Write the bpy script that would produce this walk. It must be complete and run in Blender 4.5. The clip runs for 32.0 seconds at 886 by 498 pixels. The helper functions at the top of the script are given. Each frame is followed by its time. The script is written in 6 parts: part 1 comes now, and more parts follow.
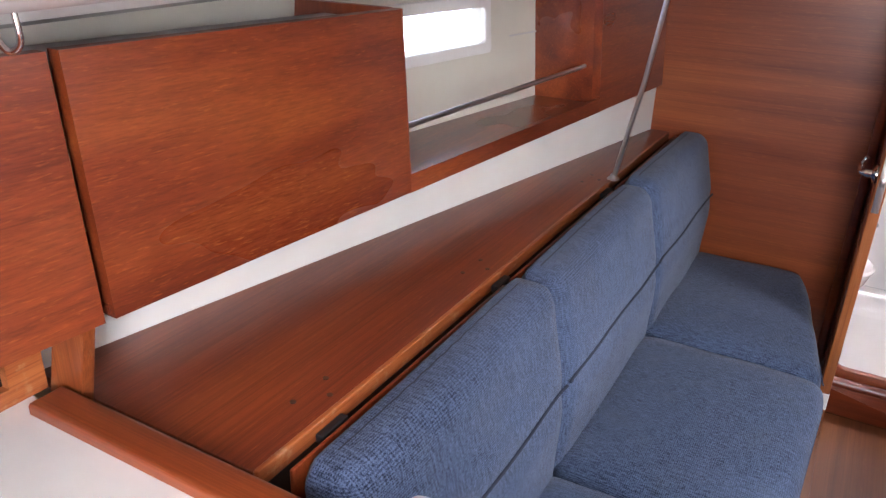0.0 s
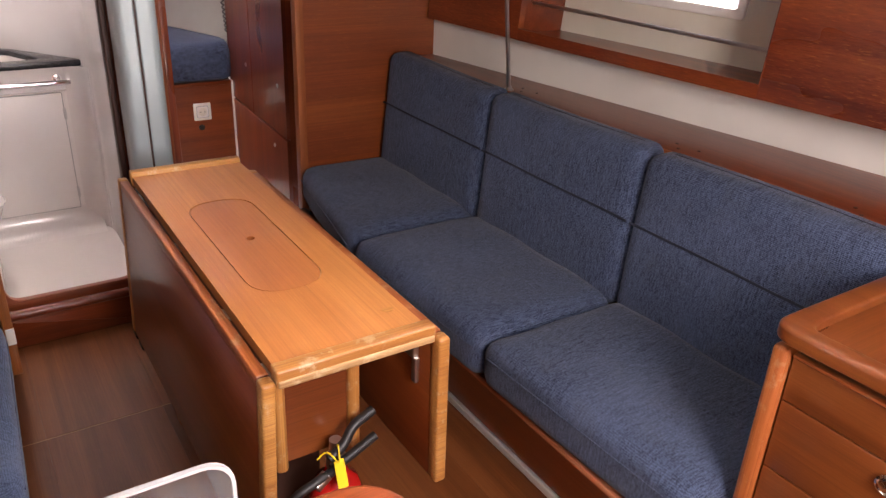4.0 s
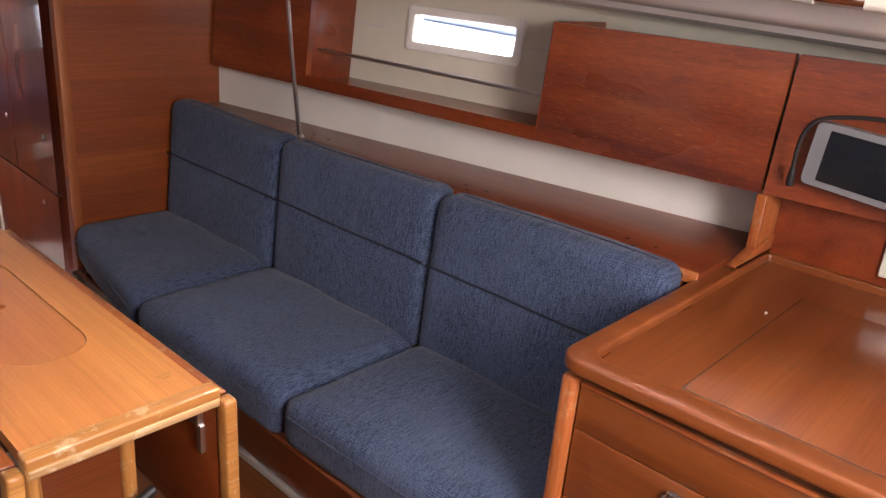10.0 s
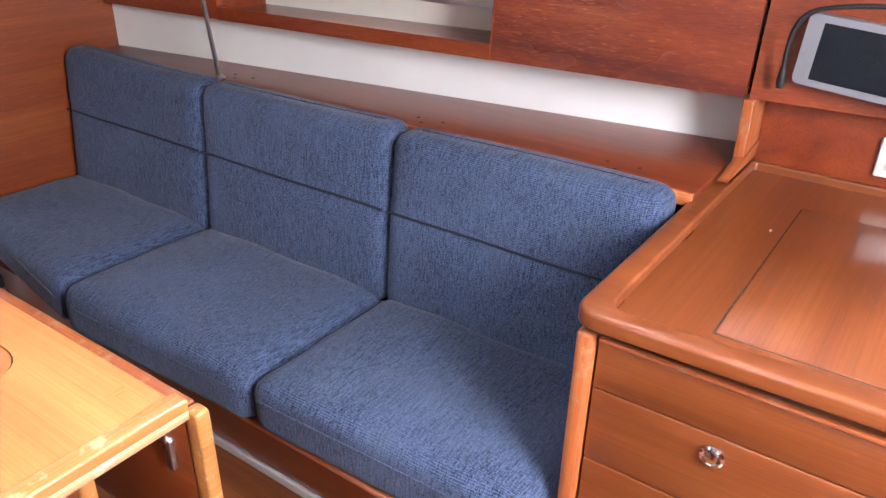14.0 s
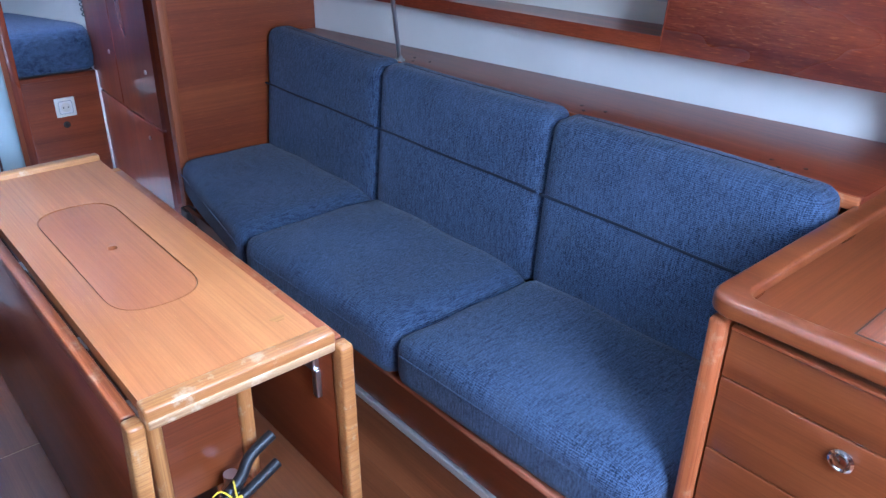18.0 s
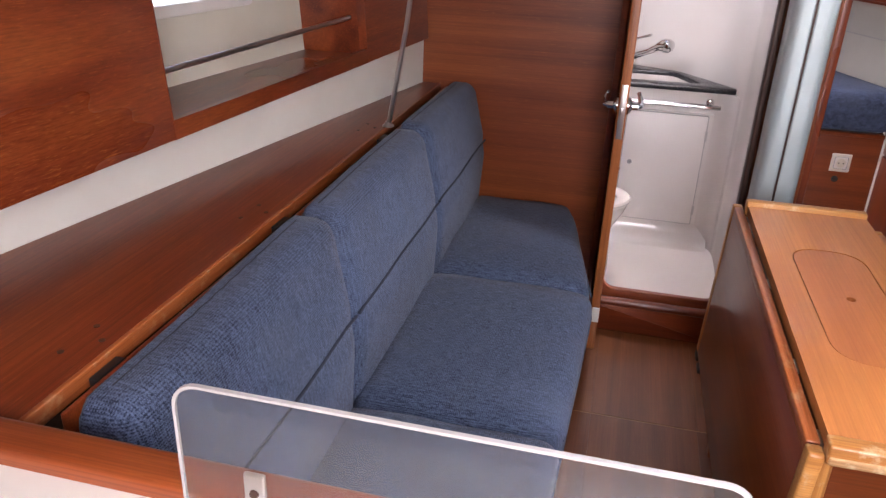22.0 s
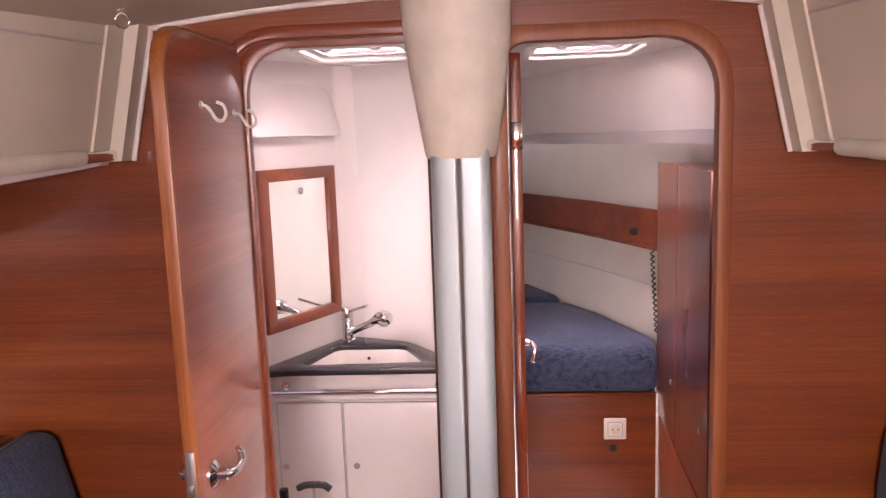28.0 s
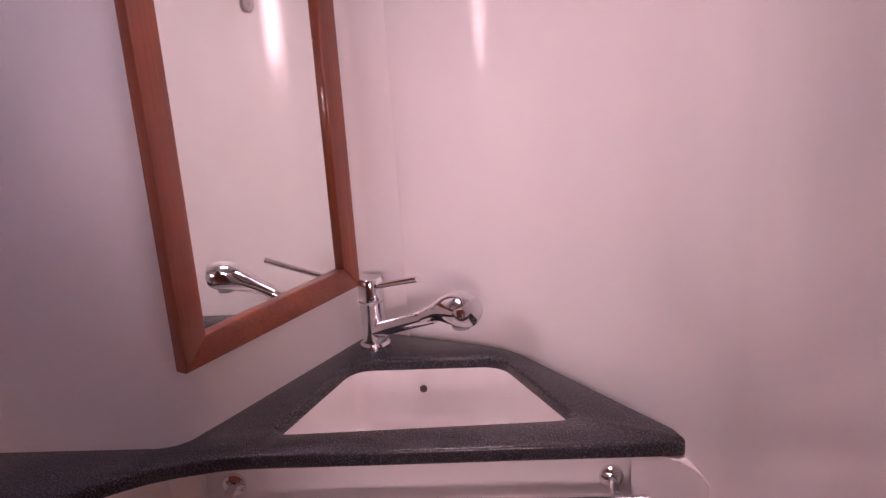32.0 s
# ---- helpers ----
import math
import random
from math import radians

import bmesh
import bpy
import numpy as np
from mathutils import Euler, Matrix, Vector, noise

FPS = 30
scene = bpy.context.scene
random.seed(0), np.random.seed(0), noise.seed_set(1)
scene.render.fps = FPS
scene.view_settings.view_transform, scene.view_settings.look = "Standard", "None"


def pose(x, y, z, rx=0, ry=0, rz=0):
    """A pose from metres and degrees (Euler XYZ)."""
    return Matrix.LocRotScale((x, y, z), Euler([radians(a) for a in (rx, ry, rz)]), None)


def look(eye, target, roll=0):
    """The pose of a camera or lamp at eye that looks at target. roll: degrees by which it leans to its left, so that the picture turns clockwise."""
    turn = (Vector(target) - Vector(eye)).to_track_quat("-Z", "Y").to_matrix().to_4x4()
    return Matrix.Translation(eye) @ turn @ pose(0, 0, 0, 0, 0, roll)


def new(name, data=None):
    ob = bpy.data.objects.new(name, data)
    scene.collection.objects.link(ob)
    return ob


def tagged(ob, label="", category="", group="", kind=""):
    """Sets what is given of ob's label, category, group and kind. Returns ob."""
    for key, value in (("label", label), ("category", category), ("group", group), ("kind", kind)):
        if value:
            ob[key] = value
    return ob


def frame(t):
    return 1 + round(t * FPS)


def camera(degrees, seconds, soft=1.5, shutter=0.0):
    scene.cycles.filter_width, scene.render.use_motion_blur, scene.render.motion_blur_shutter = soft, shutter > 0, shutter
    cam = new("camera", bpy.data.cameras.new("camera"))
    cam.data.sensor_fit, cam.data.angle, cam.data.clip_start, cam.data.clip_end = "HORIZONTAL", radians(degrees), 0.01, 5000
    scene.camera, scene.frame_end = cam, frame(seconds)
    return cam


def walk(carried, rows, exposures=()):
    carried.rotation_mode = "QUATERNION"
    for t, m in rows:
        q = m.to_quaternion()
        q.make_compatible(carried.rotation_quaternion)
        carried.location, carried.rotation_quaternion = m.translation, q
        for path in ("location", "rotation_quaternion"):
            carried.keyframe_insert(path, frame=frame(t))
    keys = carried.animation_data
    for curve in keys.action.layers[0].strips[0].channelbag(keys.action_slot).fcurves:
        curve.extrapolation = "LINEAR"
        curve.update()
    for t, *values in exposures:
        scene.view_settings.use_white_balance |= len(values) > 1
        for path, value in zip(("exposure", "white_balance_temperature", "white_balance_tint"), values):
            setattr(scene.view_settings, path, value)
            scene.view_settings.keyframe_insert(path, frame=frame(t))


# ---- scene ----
cam = camera(60.8, 32.0, 1.4)
PATH = [
    (0, (-0.52, -2.456, 1.448), (-1.404, -0.851, 0.646), 1.9),
    (0.5, (-0.569, -2.461, 1.441), (-1.327, -0.822, 0.581), 0.8),
    (1, (-0.598, -2.462, 1.427), (-1.146, -0.758, 0.534), 0.8),
    (1.5, (-0.586, -2.458, 1.411), (-0.818, -0.679, 0.528), 1.8),
    (2, (-0.554, -2.473, 1.416), (-0.389, -0.671, 0.565), 1.5),
    (2.5, (-0.509, -2.47, 1.414), (-0.091, -0.713, 0.554), 0.1),
    (3, (-0.489, -2.474, 1.416), (0.091, -0.764, 0.556), 0.9),
    (3.5, (-0.46, -2.484, 1.42), (0.34, -0.865, 0.56), 1.2),
    (4, (-0.433, -2.493, 1.407), (0.573, -0.992, 0.55), 2.7),
    (4.5, (-0.415, -2.509, 1.402), (0.649, -1.053, 0.537), 2.2),
    (6.5, (-0.439, -2.489, 1.369), (0.475, -0.94, 0.494), 3.3),
    (7, (-0.46, -2.511, 1.384), (0.232, -0.819, 0.574), 2.7),
    (7.5, (-0.483, -2.527, 1.401), (-0.003, -0.755, 0.609), 2.4),
    (8, (-0.498, -2.521, 1.391), (-0.064, -0.737, 0.599), 3.0),
    (8.5, (-0.487, -2.505, 1.39), (0.057, -0.75, 0.602), 4.1),
    (9, (-0.452, -2.487, 1.388), (0.332, -0.81, 0.632), 5.7),
    (9.5, (-0.401, -2.474, 1.382), (0.668, -0.957, 0.637), 4.7),
    (10, (-0.37, -2.486, 1.385), (1.038, -1.255, 0.678), 5.1),
    (10.5, (-0.334, -2.457, 1.418), (1.099, -1.264, 0.694), 2.9),
    (11, (-0.262, -2.407, 1.429), (1.199, -1.178, 0.833), 3.3),
    (11.5, (-0.237, -2.383, 1.466), (1.253, -1.133, 1.0), 2.6),
    (12, (-0.264, -2.363, 1.501), (1.288, -1.168, 1.095), 1.5),
    (12.5, (-0.281, -2.339, 1.477), (1.284, -1.204, 0.965), 0.6),
    (13, (-0.296, -2.321, 1.448), (1.269, -1.217, 0.873), 0.7),
    (13.5, (-0.287, -2.293, 1.391), (1.229, -1.248, 0.61), 1.5),
    (14, (-0.288, -2.297, 1.371), (1.182, -1.281, 0.472), 1.4),
    (14.5, (-0.288, -2.302, 1.346), (1.141, -1.288, 0.381), 1.2),
    (16.5, (-0.338, -2.337, 1.359), (1.068, -1.255, 0.436), -0.0),
    (17, (-0.363, -2.336, 1.356), (1.055, -1.247, 0.459), -0.4),
    (17.5, (-0.362, -2.339, 1.349), (1.048, -1.221, 0.475), -0.3),
    (18, (-0.323, -2.377, 1.351), (0.858, -1.038, 0.45), 1.0),
    (18.5, (-0.308, -2.444, 1.353), (0.632, -0.909, 0.481), 0.1),
    (19, (-0.293, -2.476, 1.359), (0.55, -0.873, 0.51), 0.1),
    (19.5, (-0.282, -2.48, 1.359), (0.515, -0.848, 0.522), 0.4),
    (20, (-0.295, -2.479, 1.364), (0.337, -0.769, 0.543), 0.3),
    (20.5, (-0.323, -2.47, 1.364), (0.011, -0.672, 0.553), 0.9),
    (21, (-0.375, -2.468, 1.364), (-0.434, -0.647, 0.541), 1.6),
    (21.5, (-0.419, -2.486, 1.376), (-0.728, -0.688, 0.556), 2.0),
    (22, (-0.444, -2.499, 1.38), (-0.851, -0.722, 0.557), 2.3),
    (22.5, (-0.418, -2.498, 1.383), (-0.732, -0.689, 0.592), 1.8),
    (23, (-0.374, -2.498, 1.385), (-0.505, -0.656, 0.617), 0.9),
    (23.5, (-0.345, -2.496, 1.387), (-0.309, -0.644, 0.632), 0.1),
    (24, (-0.314, -2.49, 1.386), (-0.083, -0.639, 0.663), 0.6),
    (24.5, (-0.295, -2.499, 1.417), (0.041, -0.61, 0.851), 0.1),
    (25, (-0.284, -2.493, 1.468), (0.077, -0.561, 1.102), -1.7),
    (25.5, (-0.269, -2.335, 1.477), (0.114, -0.402, 1.139), -1.5),
    (27.5, (-0.009, -1.853, 1.473), (0.089, 0.123, 1.178), -1.3),
    (28, (0.111, -1.648, 1.501), (-0.026, 0.326, 1.21), -2.0),
    (28.5, (0.138, -1.42, 1.492), (-0.323, 0.497, 1.153), -1.2),
    (29, (0.054, -1.189, 1.46), (-0.443, 0.711, 1.083), -1.1),
    (29.5, (-0.004, -0.9, 1.402), (-0.645, 0.961, 1.047), -1.5),
    (30, (-0.06, -0.701, 1.388), (-0.527, 1.204, 0.998), -2.0),
    (30.5, (-0.124, -0.525, 1.355), (-0.499, 1.406, 0.982), -3.9),
    (31, (-0.228, -0.288, 1.328), (-0.533, 1.627, 0.844), -3.5),
    (31.5, (-0.225, -0.198, 1.3), (-0.48, 1.726, 0.817), -3.2),
    (32, (-0.23, -0.134, 1.275), (-0.37, 1.788, 0.736), -3.6),
]
EXPOSURES = [(0.0, 3.47, 6200, 16), (1.0, 3.45, 6700, 18), (2.0, 3.25, 7100, 20), (3.0, 2.93, 7400, 24), (4.0, 2.98, 7400, 24), (7.0, 2.98, 6800, 20), (8.0, 3.03, 6500, 20), (9.0, 2.88, 7200, 22), (10.0, 3.03, 7100, 20), (11.0, 3.15, 5300, 14), (12.0, 2.76, 6300, 16), (13.0, 2.79, 6600, 19), (14.0, 3.97, 6000, 17), (17.0, 3.9, 4150, 6), (18.0, 3.43, 4350, 8), (19.0, 3.08, 5500, 14), (20.0, 3.03, 6000, 18), (21.0, 3.08, 6350, 20), (22.0, 3.08, 6700, 22), (23.0, 3.08, 7300, 26), (24.0, 3.06, 7100, 22), (25.0, 3.08, 6900, 23), (28.0, 3.45, 7700, 40), (29.0, 3.35, 7900, 35), (30.0, 2.86, 7900, 40), (31.0, 2.73, 7800, 50), (32.0, 2.6, 7600, 64)]
walk(cam, [(t, look(eye, target, roll)) for t, eye, target, roll in PATH], EXPOSURES)

# ---- world and light ----
world = bpy.data.worlds.new("sky")
scene.world = world
world.use_nodes = True
wn = world.node_tree.nodes
sky = wn.new("ShaderNodeTexSky")
sky.sky_type = 'NISHITA'
sky.sun_disc = False
sky.sun_elevation, sky.sun_rotation = radians(66), radians(30)
sky.air_density, sky.dust_density = 1.0, 3.0
world.node_tree.links.new(sky.outputs[0], wn["Background"].inputs[0])
wn["Background"].inputs[1].default_value = 0.15


def lamp(name, kind, energy, m, size=(1, 1), colour=(1, 1, 1), angle=0.0):
    data = bpy.data.lights.new(name, kind)
    data.energy, data.color = energy, colour
    if kind == 'AREA':
        data.shape, data.size, data.size_y = 'RECTANGLE', size[0], size[1]
    if kind == 'SUN':
        data.angle = radians(angle)
    ob = new(name, data)
    ob.matrix_world = m
    return ob


lamp("sun", 'SUN', 0.6, look((0, 0, 9), (-1.28, -2.22, 3.25)), colour=(1, 0.97, 0.92), angle=25)
# daylight through the companionway, the cabin windows and the two deck hatches
lamp("companionway_light", 'AREA', 7.4, look((0.0, -3.27, 1.45), (0.05, 0.0, 0.85)), (0.66, 0.9), (1.0, 0.98, 0.97))
lamp("companionway_light_above", 'AREA', 2.6, look((-0.05, -3.0, 2.15), (-0.25, -1.5, 0.55)), (0.8, 0.6), (1.0, 0.98, 0.97))
for s in (1, -1):
    for k, (yy, w) in enumerate(((-1.1, 0.8), (-1.85, 0.7))):
        x = 1.50 if s > 0 else -1.41
        lamp("window_light", 'AREA', 29 if s > 0 else 6.0, look((x + 0.48 * s, yy, 2.42), (x - s * 1.6, yy, 1.1)), (w, 0.6), (0.93, 0.97, 1.0))
lamp("head_hatch_light", 'AREA', 1.0, pose(-0.30, 0.72, 2.15), (0.30, 0.36), (1.0, 0.93, 0.89))
lamp("berth_hatch_light", 'AREA', 3.2, pose(0.415, 0.90, 2.40), (0.50, 0.50), (1.0, 0.93, 0.95))

# ---- materials ----


def material(name, rough=0.5, metal=0.0, colour=(0.8, 0.8, 0.8)):
    m = bpy.data.materials.new(name)
    m.use_nodes = True
    b = m.node_tree.nodes["Principled BSDF"]
    b.inputs["Base Color"].default_value = (*colour, 1)
    b.inputs["Roughness"].default_value, b.inputs["Metallic"].default_value = rough, metal
    return m, m.node_tree, b


def node(nt, kind, **values):
    n = nt.nodes.new("ShaderNode" + kind)
    for key, v in values.items():
        n.inputs[key.replace("_", " ")].default_value = v
    return n


def ramp(nt, fac, stops):
    r = nt.nodes.new("ShaderNodeValToRGB")
    while len(r.color_ramp.elements) < len(stops):
        r.color_ramp.elements.new(0.5)
    for e, (p, c) in zip(r.color_ramp.elements, stops):
        e.position, e.color = p, (*c, 1)
    nt.links.new(fac, r.inputs[0])
    return r.outputs[0]


def coords(nt, scale, shift=True, turn=(0, 0, 0)):
    """Object coordinates, stretched, with an offset of each object's own."""
    tc = nt.nodes.new("ShaderNodeTexCoord")
    mp = nt.nodes.new("ShaderNodeMapping")
    mp.inputs["Scale"].default_value = scale
    mp.inputs["Rotation"].default_value = turn
    nt.links.new(tc.outputs["Object"], mp.inputs["Vector"])
    if shift:
        info = nt.nodes.new("ShaderNodeObjectInfo")
        mul = nt.nodes.new("ShaderNodeVectorMath")
        mul.operation = 'SCALE'
        mul.inputs[0].default_value = (7.3, 11.9, 5.1)
        nt.links.new(info.outputs["Random"], mul.inputs["Scale"])
        nt.links.new(mul.outputs[0], mp.inputs["Location"])
    return mp.outputs[0]


def noise_tex(nt, vec, scale, detail=4.0, rough=0.55, warp=0.0):
    n = node(nt, "TexNoise", Scale=scale, Detail=detail, Roughness=rough, Distortion=warp)
    nt.links.new(vec, n.inputs["Vector"])
    return n.outputs["Fac"]


def mixed(nt, a, b, fac, blend='MIX'):
    m = nt.nodes.new("ShaderNodeMix")
    m.data_type, m.blend_type = 'RGBA', blend
    for socket, v in ((m.inputs[6], a), (m.inputs[7], b), (m.inputs[0], fac)):
        if isinstance(v, (tuple, list)):
            socket.default_value = (*v, 1)
        elif isinstance(v, (int, float)):
            socket.default_value = v
        else:
            nt.links.new(v, socket)
    return m.outputs[2]


def bumped(nt, b, height, strength, distance=0.001):
    n = node(nt, "Bump", Strength=strength, Distance=distance)
    nt.links.new(height, n.inputs["Height"])
    nt.links.new(n.outputs[0], b.inputs["Normal"])


def stretch(axis, along, across):
    return tuple(along if k == axis else across for k in range(3))


def wood(name, dark, mid, light, axis, rough=0.28, coat=0.35, fleck=0.25, wear=0.0, fine=1.0, bump=0.06, sheen=0.16):
    """Varnished veneer with the grain along one axis: broad bands, fine pores, cross flecks, worn varnish."""
    m, nt, b = material(name, rough)
    band = noise_tex(nt, coords(nt, stretch(axis, 0.6, 11)), 1.0, 5, 0.55, 0.6)
    pore = noise_tex(nt, coords(nt, stretch(axis, 3, 420)), 1.0, 4, 0.62)
    streak = noise_tex(nt, coords(nt, stretch(axis, 1.1, 170)), 1.0, 5, 0.65)
    flame = noise_tex(nt, coords(nt, stretch(axis, 3.5, 40)), 1.0, 4, 0.6, 1.6)
    patch = noise_tex(nt, coords(nt, stretch(axis, 1.3, 3.0)), 1.0, 3, 0.5)
    col = ramp(nt, band, ((0.3, dark), (0.52, mid), (0.75, light)))
    fl = ramp(nt, flame, ((0.60, (0, 0, 0)), (0.74, (fleck, fleck, fleck))))
    col = mixed(nt, col, light, fl)
    col = mixed(nt, col, (0.55, 0.45, 0.45), ramp(nt, streak, ((0.38, (0.4 * fine,) * 3), (0.56, (0, 0, 0)))), 'MULTIPLY')
    col = mixed(nt, col, (0.62, 0.52, 0.50), ramp(nt, pore, ((0.37, (0.6 * fine,) * 3), (0.54, (0, 0, 0)))), 'MULTIPLY')
    col = mixed(nt, col, (0.66, 0.55, 0.55), ramp(nt, patch, ((0.38, (0.45, 0.45, 0.45)), (0.6, (0, 0, 0)))), 'MULTIPLY')
    tick = noise_tex(nt, coords(nt, stretch(axis, 26, 330)), 1.0, 3, 0.6, 0.4)
    gold = tuple(min(1, c * k) for c, k in zip(light, (1.25, 1.6, 1.5)))
    col = mixed(nt, col, gold, ramp(nt, tick, ((0.58, (0, 0, 0)), (0.72, (fleck * 1.3,) * 3))))
    if wear:
        scuff = noise_tex(nt, coords(nt, (28, 28, 28)), 1.0, 6, 0.7)
        col = mixed(nt, col, (0.56, 0.41, 0.24), ramp(nt, scuff, ((0.56, (0, 0, 0)), (0.66, (wear, wear, wear)))))
    nt.links.new(col, b.inputs["Base Color"])
    b.inputs["Coat Weight"].default_value, b.inputs["Coat Roughness"].default_value = coat, sheen
    rn = nt.nodes.new("ShaderNodeMapRange")
    rn.inputs[3].default_value, rn.inputs[4].default_value = rough - 0.06, rough + 0.16
    nt.links.new(patch, rn.inputs[0])
    nt.links.new(rn.outputs[0], b.inputs["Roughness"])
    if bump:
        bumped(nt, b, pore, bump, 0.0006)
    return m


def plain(name, colour, rough, metal=0.0, vary=0.06, scale=6.0, bump=0.04, coat=0.0, fine=240.0):
    """Paint, plastic, moulding or metal with faint mottling at two scales."""
    m, nt, b = material(name, rough, metal, colour)
    big = noise_tex(nt, coords(nt, (scale,) * 3), 1.0, 4)
    small = noise_tex(nt, coords(nt, (fine,) * 3), 1.0, 2)
    lo = tuple(c * (1 - vary) for c in colour)
    hi = tuple(min(1, c * (1 + vary)) for c in colour)
    nt.links.new(ramp(nt, big, ((0.3, lo), (0.7, hi))), b.inputs["Base Color"])
    rn = nt.nodes.new("ShaderNodeMapRange")
    rn.inputs[3].default_value, rn.inputs[4].default_value = max(0.02, rough * 0.8), min(1, rough * 1.25)
    nt.links.new(big, rn.inputs[0])
    nt.links.new(rn.outputs[0], b.inputs["Roughness"])
    b.inputs["Coat Weight"].default_value = coat
    if bump:
        bumped(nt, b, small, bump, 0.0008)
    return m


def fabric(name, dark, light, rough=0.95):
    """Coarse woven upholstery: slubbed threads both ways, faded patches, fine relief."""
    m, nt, b = material(name, rough)
    v = coords(nt, (1, 1, 1))
    slub = noise_tex(nt, coords(nt, (420, 200, 420)), 1.0, 2, 0.6)
    slub_b = noise_tex(nt, coords(nt, (42, 430, 42)), 1.0, 3, 0.65)
    fade = noise_tex(nt, v, 3.2, 4)
    dirt = noise_tex(nt, v, 11.0, 5, 0.65)
    wob = noise_tex(nt, v, 26.0, 2)
    sep = nt.nodes.new("ShaderNodeSeparateXYZ")
    nt.links.new(v, sep.inputs[0])

    def calc(kind, a, b=0.0, c=0.0):
        n = nt.nodes.new("ShaderNodeMath")
        n.operation = kind
        for socket, q in zip(n.inputs, (a, b, c)):
            if isinstance(q, (int, float)):
                socket.default_value = q
            else:
                nt.links.new(q, socket)
        return n.outputs[0]
    pitch = 2 * math.pi / 0.0038
    wobble = calc('MULTIPLY', wob, 1.2)
    geo = nt.nodes.new("ShaderNodeNewGeometry")
    face = nt.nodes.new("ShaderNodeSeparateXYZ")
    nt.links.new(geo.outputs["True Normal"], face.inputs[0])
    flat = calc('GREATER_THAN', calc('ABSOLUTE', face.outputs[2]), 0.7)
    endon = calc('GREATER_THAN', calc('ABSOLUTE', face.outputs[1]), 0.7)

    def pick(test, a, b):
        return calc('ADD', calc('MULTIPLY', test, a), calc('MULTIPLY', calc('SUBTRACT', 1.0, test), b))
    ends = calc('SINE', calc('MULTIPLY_ADD', pick(endon, sep.outputs[0], sep.outputs[1]), pitch, wobble))
    picks = calc('SINE', calc('MULTIPLY_ADD', pick(flat, sep.outputs[0], sep.outputs[2]), pitch, wobble))
    weave = calc('ADD', calc('MULTIPLY', picks, 0.046), calc('MULTIPLY', calc('MULTIPLY', picks, ends), 0.042))
    t = calc('ADD', calc('ADD', calc('MULTIPLY', slub, 0.5), calc('MULTIPLY', slub_b, 0.5)), weave)
    col = ramp(nt, t, ((0.385, dark), (0.5, tuple((a + c) / 2 for a, c in zip(dark, light))), (0.625, light)))
    col = mixed(nt, col, tuple(min(1, c * 1.25) for c in light), ramp(nt, fade, ((0.48, (0, 0, 0)), (0.75, (0.32, 0.32, 0.32)))))
    col = mixed(nt, col, (0.07, 0.08, 0.10), ramp(nt, dirt, ((0.52, (0, 0, 0)), (0.8, (0.38, 0.38, 0.38)))))
    nt.links.new(col, b.inputs["Base Color"])
    b.inputs["Sheen Weight"].default_value, b.inputs["Sheen Roughness"].default_value = 0.10, 0.5
    b.inputs["Specular IOR Level"].default_value = 0.15
    n2 = noise_tex(nt, v, 9.0, 3)
    add = nt.nodes.new("ShaderNodeMath")
    add.operation = 'MULTIPLY_ADD'
    add.inputs[1].default_value = 0.9
    nt.links.new(n2, add.inputs[0])
    nt.links.new(t, add.inputs[2])
    bumped(nt, b, add.outputs[0], 0.4, 0.002)
    return m


def glass(name, tint=(0.95, 0.97, 1.0), rough=0.0):
    m, nt, b = material(name, rough, 0.0, tint)
    b.inputs["Transmission Weight"].default_value, b.inputs["IOR"].default_value = 1.0, 1.45
    return m


RED_D, RED_M, RED_L = (0.165, 0.028, 0.009), (0.245, 0.047, 0.013), (0.33, 0.078, 0.019)
BROWN_D, BROWN_M, BROWN_L = (0.170, 0.033, 0.008), (0.235, 0.052, 0.012), (0.305, 0.082, 0.019)
TABLE_D, TABLE_M, TABLE_L = (0.38, 0.128, 0.033), (0.46, 0.172, 0.046), (0.53, 0.222, 0.064)
M_lock = wood("locker_veneer", (0.115, 0.019, 0.007), (0.225, 0.043, 0.012), (0.34, 0.086, 0.021), 1, 0.26, 0.4, 0.32, 0.0, 1.0)
M_ledge = wood("ledge_veneer", (0.15, 0.027, 0.009), (0.205, 0.041, 0.012), (0.28, 0.066, 0.017), 1, 0.33, 0.2, 0.28, 0.0, 1.1, 0.02)
M_bulk = wood("bulkhead_veneer", BROWN_D, BROWN_M, BROWN_L, 0, 0.33, 0.35, 0.26, 0.0, 0.8)
M_bulk_y = wood("panel_veneer_fore_aft", BROWN_D, BROWN_M, BROWN_L, 1, 0.30, 0.45, 0.15, 0.0, 0.5)
M_upright = wood("upright_veneer", RED_D, RED_M, RED_L, 2, 0.33, 0.5, 0.15, 0.0, 0.8, 0.0)
M_leaf = wood("door_leaf_veneer", (0.24, 0.050, 0.024), (0.35, 0.088, 0.040), (0.44, 0.125, 0.055), 1, 0.30, 1.0, 0.12, 0.0, 0.6, 0.0, 0.06)
M_gloss = wood("glossy_door_veneer", RED_D, RED_M, RED_L, 2, 0.26, 0.7, 0.1, 0.0, 0.6, 0.0, 0.05)
M_cross = wood("cross_veneer", RED_D, RED_M, RED_L, 0, 0.30, 0.35, 0.2)
M_table = wood("table_veneer", TABLE_D, TABLE_M, TABLE_L, 1, 0.34, 0.2, 0.12, 0.0, 0.55, 0.03)
